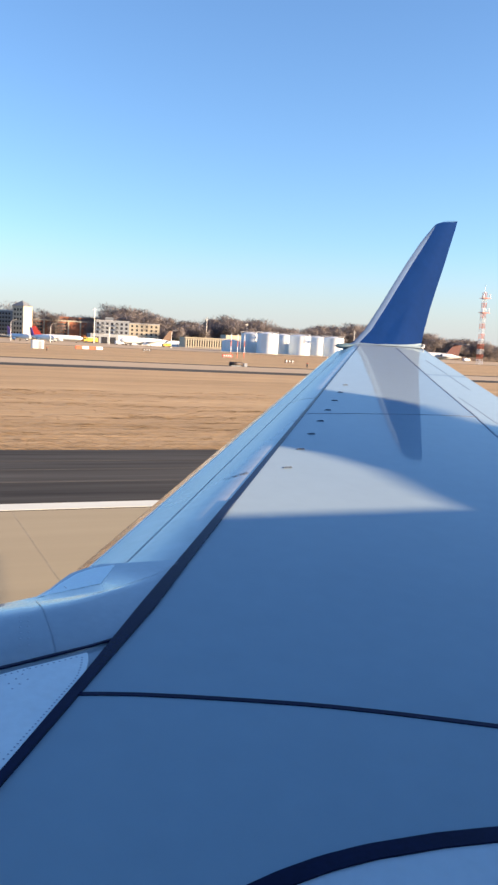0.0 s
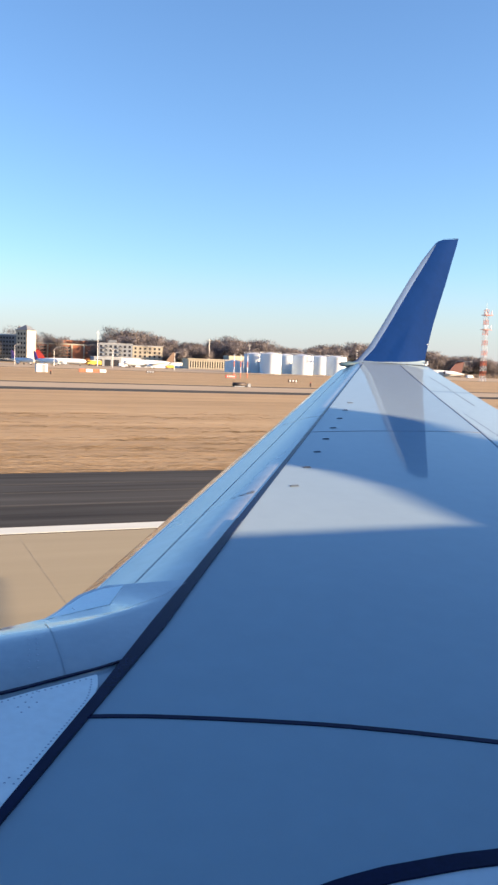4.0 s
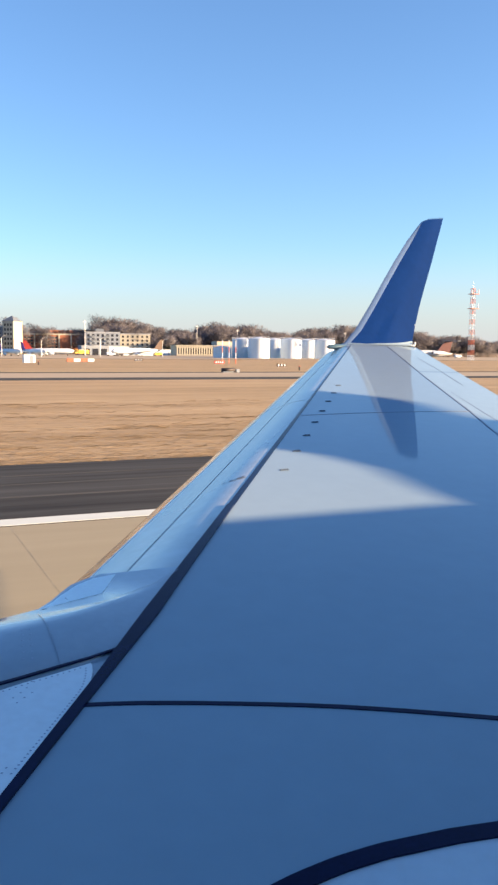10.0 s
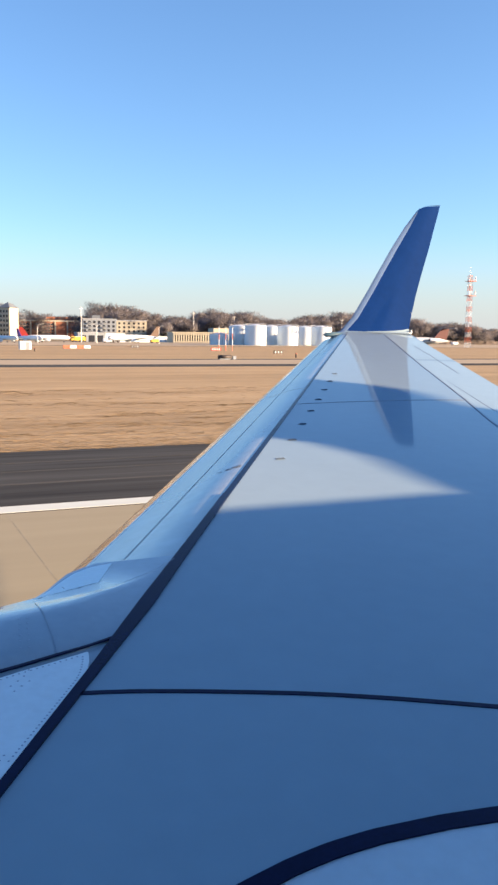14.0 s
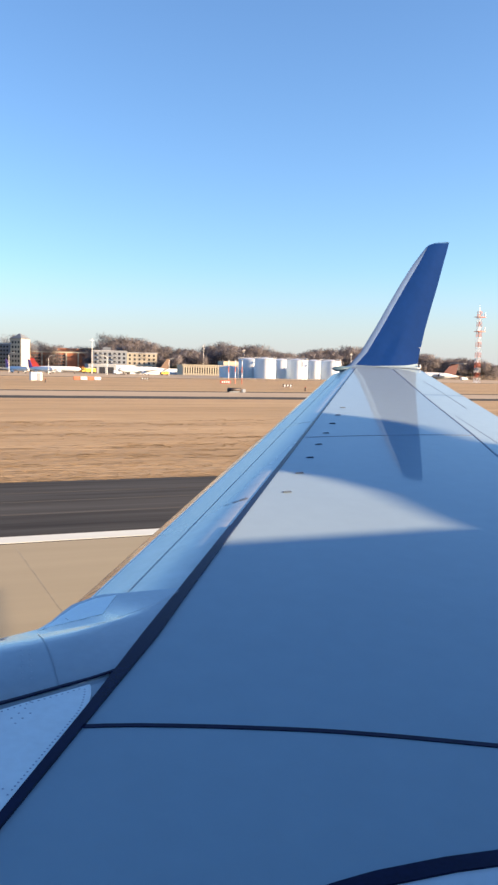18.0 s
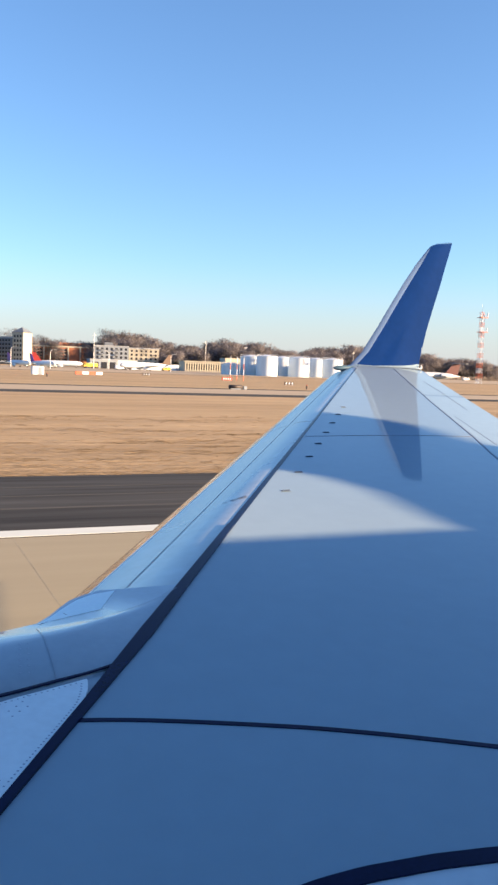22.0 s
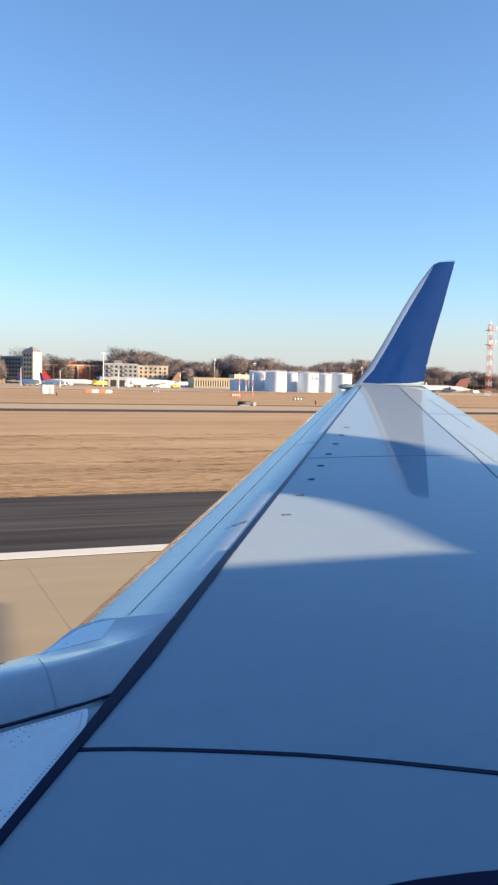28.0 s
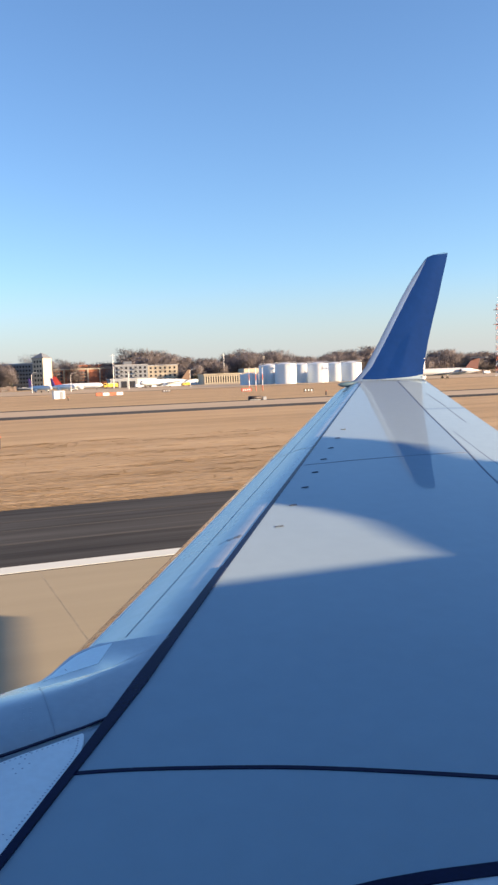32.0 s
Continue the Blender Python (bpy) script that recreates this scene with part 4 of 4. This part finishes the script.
# ---- parked aircraft and vehicles ----
def jet(bearing, y, tail, turn, label, scale=1.0):
    x, _ = spot(bearing, y)
    ob = thing("parked_jet", (x, y, 0), label, "airplane", "parked aircraft", turn=turn)
    s = scale
    hull = lathe([(0.05, -19), (0.9, -18.2), (1.6, -16.6), (1.95, -14), (1.95, 8), (1.5, 13), (0.8, 17), (0.15, 20)], 18, axis="X", at=(0, 0, 3.6))
    part("fuselage", smooth(hull), M_WHITE, ob)
    fin = bmesh.new()
    for off in (-0.15, 0.15):
        fin.faces.new([fin.verts.new((xx, off, zz)) for xx, zz in ((12.5, 5.0), (17.6, 11.5), (20.2, 11.5), (18.6, 4.6))])
    fin.verts.ensure_lookup_table()
    for k in range(4):
        fin.faces.new((fin.verts[k], fin.verts[(k + 1) % 4], fin.verts[4 + (k + 1) % 4], fin.verts[4 + k]))
    part("tail_fin", fin, tail, ob)
    for sgn in (-1, 1):
        w = slab([(-3.5, sgn * 1.6), (5.5, sgn * 16.5), (7.2, sgn * 16.5), (3.8, sgn * 1.6)], 2.6, 2.9)
        for v in w.verts:
            v.co.z += 0.09 * (abs(v.co.y) - 1.6)
        part("wing", w, M_ROOF, ob)
        part("tailplane", slab([(15, sgn * 0.5), (18.4, sgn * 6.2), (19.8, sgn * 6.2), (18.6, sgn * 0.5)], 4.3, 4.5), M_WHITE, ob)
        part("engine", smooth(lathe([(0.75, -2.4), (1.0, -2.0), (1.05, 0.2), (0.6, 1.8)], 14, axis="X", at=(-1.5, sgn * 5.4, 1.7))), M_WHITE, ob)
    part("windscreen", box((1.2, 2.2, 0.5), (-17.2, 0, 4.0), 0.1), M_GLASS, ob)
    for xx, yy in ((-14, 0), (2.5, 2.6), (2.5, -2.6)):
        leg = part("landing_gear", rod((xx, yy, 0.5), (xx, yy, 2.6), 0.18, 0.18, 6), M_POLE, ob)
        part("wheel", rod((xx, yy - 0.35, 0.5), (xx, yy + 0.35, 0.5), 0.5, 0.5, 12), M_DARK, leg)
    ob.scale = (s, s, s)
    return ob


jet(8.1, 440, M_PURPLE, 110, "white cargo jet with a purple tail on the apron", 0.62)
jet(9.6, 440, M_PURPLE, 112, "white cargo jet with a purple tail on the apron", 0.62)
jet(10.6, 470, M_RED, 165, "white jet with a red tail on the apron", 0.7)
jet(16.3, 452, M_BROWN, 8, "white cargo jet with a dark brown tail on the apron", 0.8)

def t_tail_jet(bearing, y, turn):
    x, _ = spot(bearing, y)
    ob = thing("t_tail_jet", (x, y, 0), "silver rear-engined jet with a dark red T-tail, on the apron", "airplane", "parked aircraft", turn=turn)
    part("fuselage", smooth(lathe([(0.05, -21), (0.9, -20), (1.5, -18), (1.68, -15), (1.68, 10), (1.2, 16), (0.5, 20), (0.1, 22)], 18, axis="X", at=(0, 0, 3.1))), M_ROOF, ob)
    fin = bmesh.new()
    for off in (-0.18, 0.18):
        fin.faces.new([fin.verts.new((xx, off, zz)) for xx, zz in ((13.5, 4.4), (17.6, 9.0), (21.4, 9.0), (20.2, 3.8))])
    fin.verts.ensure_lookup_table()
    for k in range(4):
        fin.faces.new((fin.verts[k], fin.verts[(k + 1) % 4], fin.verts[4 + (k + 1) % 4], fin.verts[4 + k]))
    fin = part("tail_fin", fin, M_CRIMSON, ob, "dark red fin")
    part("tailplane", slab([(17.6, 0), (20.6, 6.1), (22.0, 6.1), (21.4, 0), (22.0, -6.1), (20.6, -6.1)], 8.95, 9.2), M_GREY, fin)
    for sgn in (-1, 1):
        w = slab([(-2.5, sgn * 1.4), (4.5, sgn * 16.0), (6.0, sgn * 16.0), (3.5, sgn * 1.4)], 2.0, 2.3)
        for v in w.verts:
            v.co.z += 0.06 * (abs(v.co.y) - 1.4)
        part("wing", w, M_ROOF, ob)
        engine = part("engine", smooth(lathe([(0.6, 9.5), (0.85, 9.9), (0.85, 14.0), (0.55, 16.0)], 14, axis="X", at=(0, sgn * 2.7, 3.5))), M_WHITE, ob)
        part("engine_mouth", lathe([(0.55, 9.4), (0.5, 9.9)], 14, axis="X", at=(0, sgn * 2.7, 3.5)), M_DARK, engine)
    for xx, yy in ((-15, 0), (3.0, 2.4), (3.0, -2.4)):
        leg = part("landing_gear", rod((xx, yy, 0.5), (xx, yy, 2.2), 0.16, 0.16, 6), M_POLE, ob)
        part("wheel", rod((xx, yy - 0.35, 0.5), (xx, yy + 0.35, 0.5), 0.5, 0.5, 12), M_DARK, leg)
    return ob


t_tail_jet(34.6, 330, -5)


def van(bearing, y, mat, label, turn=0):
    x, _ = spot(bearing, y)
    ob = thing("service_van", (x, y, 0), label, "van", "service vehicles", turn=turn)
    body = box((5.2, 2.0, 1.7), (0, 0, 0.45), 0.15)
    for v in body.verts:
        if v.co.x < -1.7 and v.co.z > 1.5:
            v.co.x += 0.7
    part("body", body, mat, ob)
    part("windscreen", box((0.9, 1.9, 0.5), (-1.55, 0, 1.45), 0.05), M_GLASS, ob)
    part("side_window", box((1.0, 2.06, 0.45), (-0.5, 0, 1.45)), M_GLASS, ob)
    for xx in (-1.7, 1.7):
        for yy in (-0.95, 0.95):
            part("wheel", rod((xx, yy - 0.12, 0.38), (xx, yy + 0.12, 0.38), 0.38, 0.38, 12), M_DARK, ob)
    return ob


for b, y, mat, lab in ((10.2, 470, M_WHITE, "white service van on the apron"), (14.6, 475, M_WHITE, "white service van on the apron"), (15.1, 478, M_DARK, "dark service van on the apron"), (17.7, 480, M_YELLOW, "yellow service van on the apron"), (22.9, 485, M_WHITE, "white service van on the apron"), (29.0, 470, M_GREY, "grey service van on the apron"), (37.6, 480, M_WHITE, "white service van on the apron")):
    van(b, y, mat, lab, rng.choice((0, 180)))


# ---- poles, mast, signs ----
def street_lamp(bearing, y, h, arms):
    x, _ = spot(bearing, y)
    ob = thing("street_lamp", (x, y, 0), "tall galvanised street lamp with %s" % ("two curved arms" if arms == 2 else "one curved arm"), "street lamp", "street lamps along the perimeter road")
    part("pole", rod((0, 0, 0), (0, 0, h - 1.2), 0.14, 0.09, 8), M_POLE, ob)
    for s in ((-1, 1) if arms == 2 else (1,)):
        arm = bmesh.new()
        pts = [(0, 0, h - 1.3), (0.5 * s, 0, h - 0.6), (1.3 * s, 0, h - 0.15), (2.3 * s, 0, h)]
        for a, b in zip(pts, pts[1:]):
            rod(a, b, 0.07, 0.06, 6, arm)
        arm = part("arm", arm, M_POLE, ob)
        part("lantern", box((0.9, 0.35, 0.16), (2.6 * s, 0, h - 0.1), 0.04), M_GREY, arm)
    return ob


for b, y, h, arms in ((7.6, 420, 10, 1), (10.1, 400, 9, 1), (13.9, 410, 9.5, 2), (18.0, 400, 9, 1), (25.6, 420, 10, 2), (28.9, 410, 9, 2)):
    street_lamp(b, y, h, arms)
for b, y, h in ((12.9, 480, 20), (20.3, 560, 21), (30.2, 545, 18), (23.0, 560, 19)):
    pole = thing("utility_pole", (*spot(b, y), 0), "thin pale utility pole standing among the trees", "pole", "utility poles")
    part("pole", rod((0, 0, 0), (0, 0, h), 0.22, 0.13, 8), M_POLE, pole)
    part("crossarm", box((2.6, 0.2, 0.2), (0, 0, h - 1.2)), M_POLE, pole)


def radio_mast(bearing, y, h):
    x, _ = spot(bearing, y)
    ob = thing("radio_mast", (x, y, 0), "red and white lattice radio mast standing on the grass", "radio mast")
    n = 14
    for k in range(n):
        bay = bmesh.new()
        z0, z1 = h * k / n, h * (k + 1) / n
        r = 1.05 - 0.3 * k / n
        c = [(r, r), (-r, r), (-r, -r), (r, -r)]
        for i in range(4):
            a, b = c[i], c[(i + 1) % 4]
            rod((*a, z0), (*a, z1), 0.10, 0.10, 4, bay)
            rod((*a, z0), (*b, z1), 0.055, 0.055, 3, bay)
            rod((*b, z0), (*a, z1), 0.055, 0.055, 3, bay)
            rod((*a, z1), (*b, z1), 0.06, 0.06, 3, bay)
        part("mast_bay", bay, M_ORANGE if k % 2 else M_WHITE, ob)
    for z in (h * 0.72, h * 0.92):
        deck = part("platform", box((4.2, 3.4, 0.25), (0.4, 0, z)), M_ORANGE, ob)
        for s in (-1, 1):
            part("antenna", rod((s * 1.8 + 0.4, -1.2, z + 0.3), (s * 1.8 + 0.4, -1.2, z + 2.2), 0.25, 0.25, 8), M_WHITE, deck)
    part("whip_antenna", rod((0, 0, h), (0, 0, h + 4), 0.08, 0.03, 5), M_POLE, ob)
    return ob


radio_mast(38.4, 330, 34)


def guidance_sign(bearing, y, w, mat, label, bars=4):
    x, _ = spot(bearing, y)
    ob = thing("guidance_sign", (x, y, 0), label, "airfield sign", "airfield signs")
    part("panel", box((w, 0.25, 0.75), (0, 0, 0.22), 0.03), mat, ob)
    for s in (-1, 1):
        part("leg", rod((s * w * 0.35, 0, 0), (s * w * 0.35, 0, 0.3), 0.05, 0.05, 6), M_POLE, ob)
    for k in range(bars):
        part("marking", box((w * 0.1, 0.02, 0.4), (-w * 0.32 + w * 0.64 * k / max(1, bars - 1), -0.135, 0.4)), M_WHITE if mat != M_YELLOW else M_DARK, ob)
    return ob


guidance_sign(21.8, 215, 3.0, M_RED, "red and white airfield guidance sign on the grass")
guidance_sign(16.4, 260, 2.6, M_DARK, "black airfield guidance sign on the grass", 3)
guidance_sign(26.0, 175, 2.4, M_DARK, "black airfield guidance sign on the grass", 3)
unit = thing("ground_unit", (*spot(22.4, 137.5), 0), "low black drum-shaped unit beside the taxiway", "airfield device")
part("drum", smooth(rod((-1.2, 0, 0.42), (1.2, 0, 0.42), 0.36, 0.36, 16)), M_DARK, unit)
part("cradle", box((2.0, 0.5, 0.25), (0, 0, 0)), M_GREY, unit)
part("tail_box", box((0.6, 0.5, 0.6), (1.8, 0, 0)), M_GREY, unit)
for b, y in ((5.4, 58.0), (9.9, 205.0), (27.2, 150.0)):
    post = thing("marker_post", (*spot(b, y), 0), "short black marker post standing in the grass", "marker post", "marker posts in the grass")
    part("post", rod((0, 0, 0), (0, 0, 0.75), 0.16, 0.16, 10), M_DARK, post)
    part("cap", lathe([(0.19, 0.75), (0.19, 0.82), (0.02, 0.9)], 10), M_ORANGE, post)
for b in (22.0, 22.45, 22.9):
    pylon = thing("approach_pole", (*spot(b, 222), 0), "slim red and white approach light pole on the grass", "light pole", "approach light poles")
    for k in range(4):
        part("pole_band", rod((0, 0, 1.6 * k), (0, 0, 1.6 * k + 1.6), 0.12, 0.12, 8), M_WHITE if k % 2 else M_ORANGE, pylon)
    part("lamp_head", box((0.5, 0.4, 0.3), (0, 0, 6.4), 0.05), M_GREY, pylon)
cabin = thing("equipment_cabin", (*spot(9.3, 232), 0), "white flat-roofed equipment cabin on the grass", "equipment cabin")
part("wall", box((3.0, 2.4, 2.2), (0, 0, 0), 0.05), M_WHITE, cabin)
part("roof", box((3.2, 2.6, 0.14), (0, 0, 2.2), 0.03), M_GREY, cabin)
part("door", box((0.9, 0.06, 1.9), (0.5, -1.22, 0.05)), M_GREY, cabin)
barrier = thing("orange_barrier", (*spot(12.6, 255), 0), "low orange and white works barrier on the grass", "barrier")
for k in range(4):
    part("barrier_block", box((2.0, 0.6, 0.9), (-3.15 + 2.1 * k, 0, 0), 0.06), M_ORANGE if k % 2 == 0 else M_WHITE, barrier)

# ---- dry grass along the shoulder, past counting ----
turf = bmesh.new()
for k in range(9000):
    y = 28.6 + 20 * rng.random() ** 5.0
    x = y * math.tan(radians(rng.uniform(1, 33)))
    edge = 28.9 + 0.22 * noise.noise((x * 0.6, 0, 0)) + 0.12 * noise.noise((x * 2.3, 4, 0))
    if y < edge:
        continue
    p = Vector((x, y, 0.0))
    h = rng.uniform(0.02, 0.07) * (1 + 0.6 * noise.noise((x * 0.4, y * 0.8, 1)))
    blade(turf, p, p + Vector((rng.choice((-1, 1)) * rng.uniform(0.15, 0.6), rng.uniform(-0.05, 0.05), h)), rng.uniform(0.02, 0.05), Vector((0, 1, rng.uniform(-0.3, 0.3))).normalized())
for k in range(70):
    cy = rng.uniform(30.5, 62)
    cx = cy * math.tan(radians(rng.uniform(2, 30)))
    long = rng.uniform(0.8, 4.0)
    for _ in range(55):
        p = Vector((cx + rng.gauss(0, long), cy + rng.gauss(0, 0.35), 0.0))
        blade(turf, p, p + Vector((rng.choice((-1, 1)) * rng.uniform(0.3, 1.1), rng.uniform(-0.08, 0.08), rng.uniform(0.02, 0.07))), rng.uniform(0.04, 0.09), Vector((0, 1, rng.uniform(-0.3, 0.3))).normalized())
tagged(part("grass_tufts", turf, M_BLADE), "short dry tan grass tufts beside the asphalt shoulder", "grass", kind="stuff")
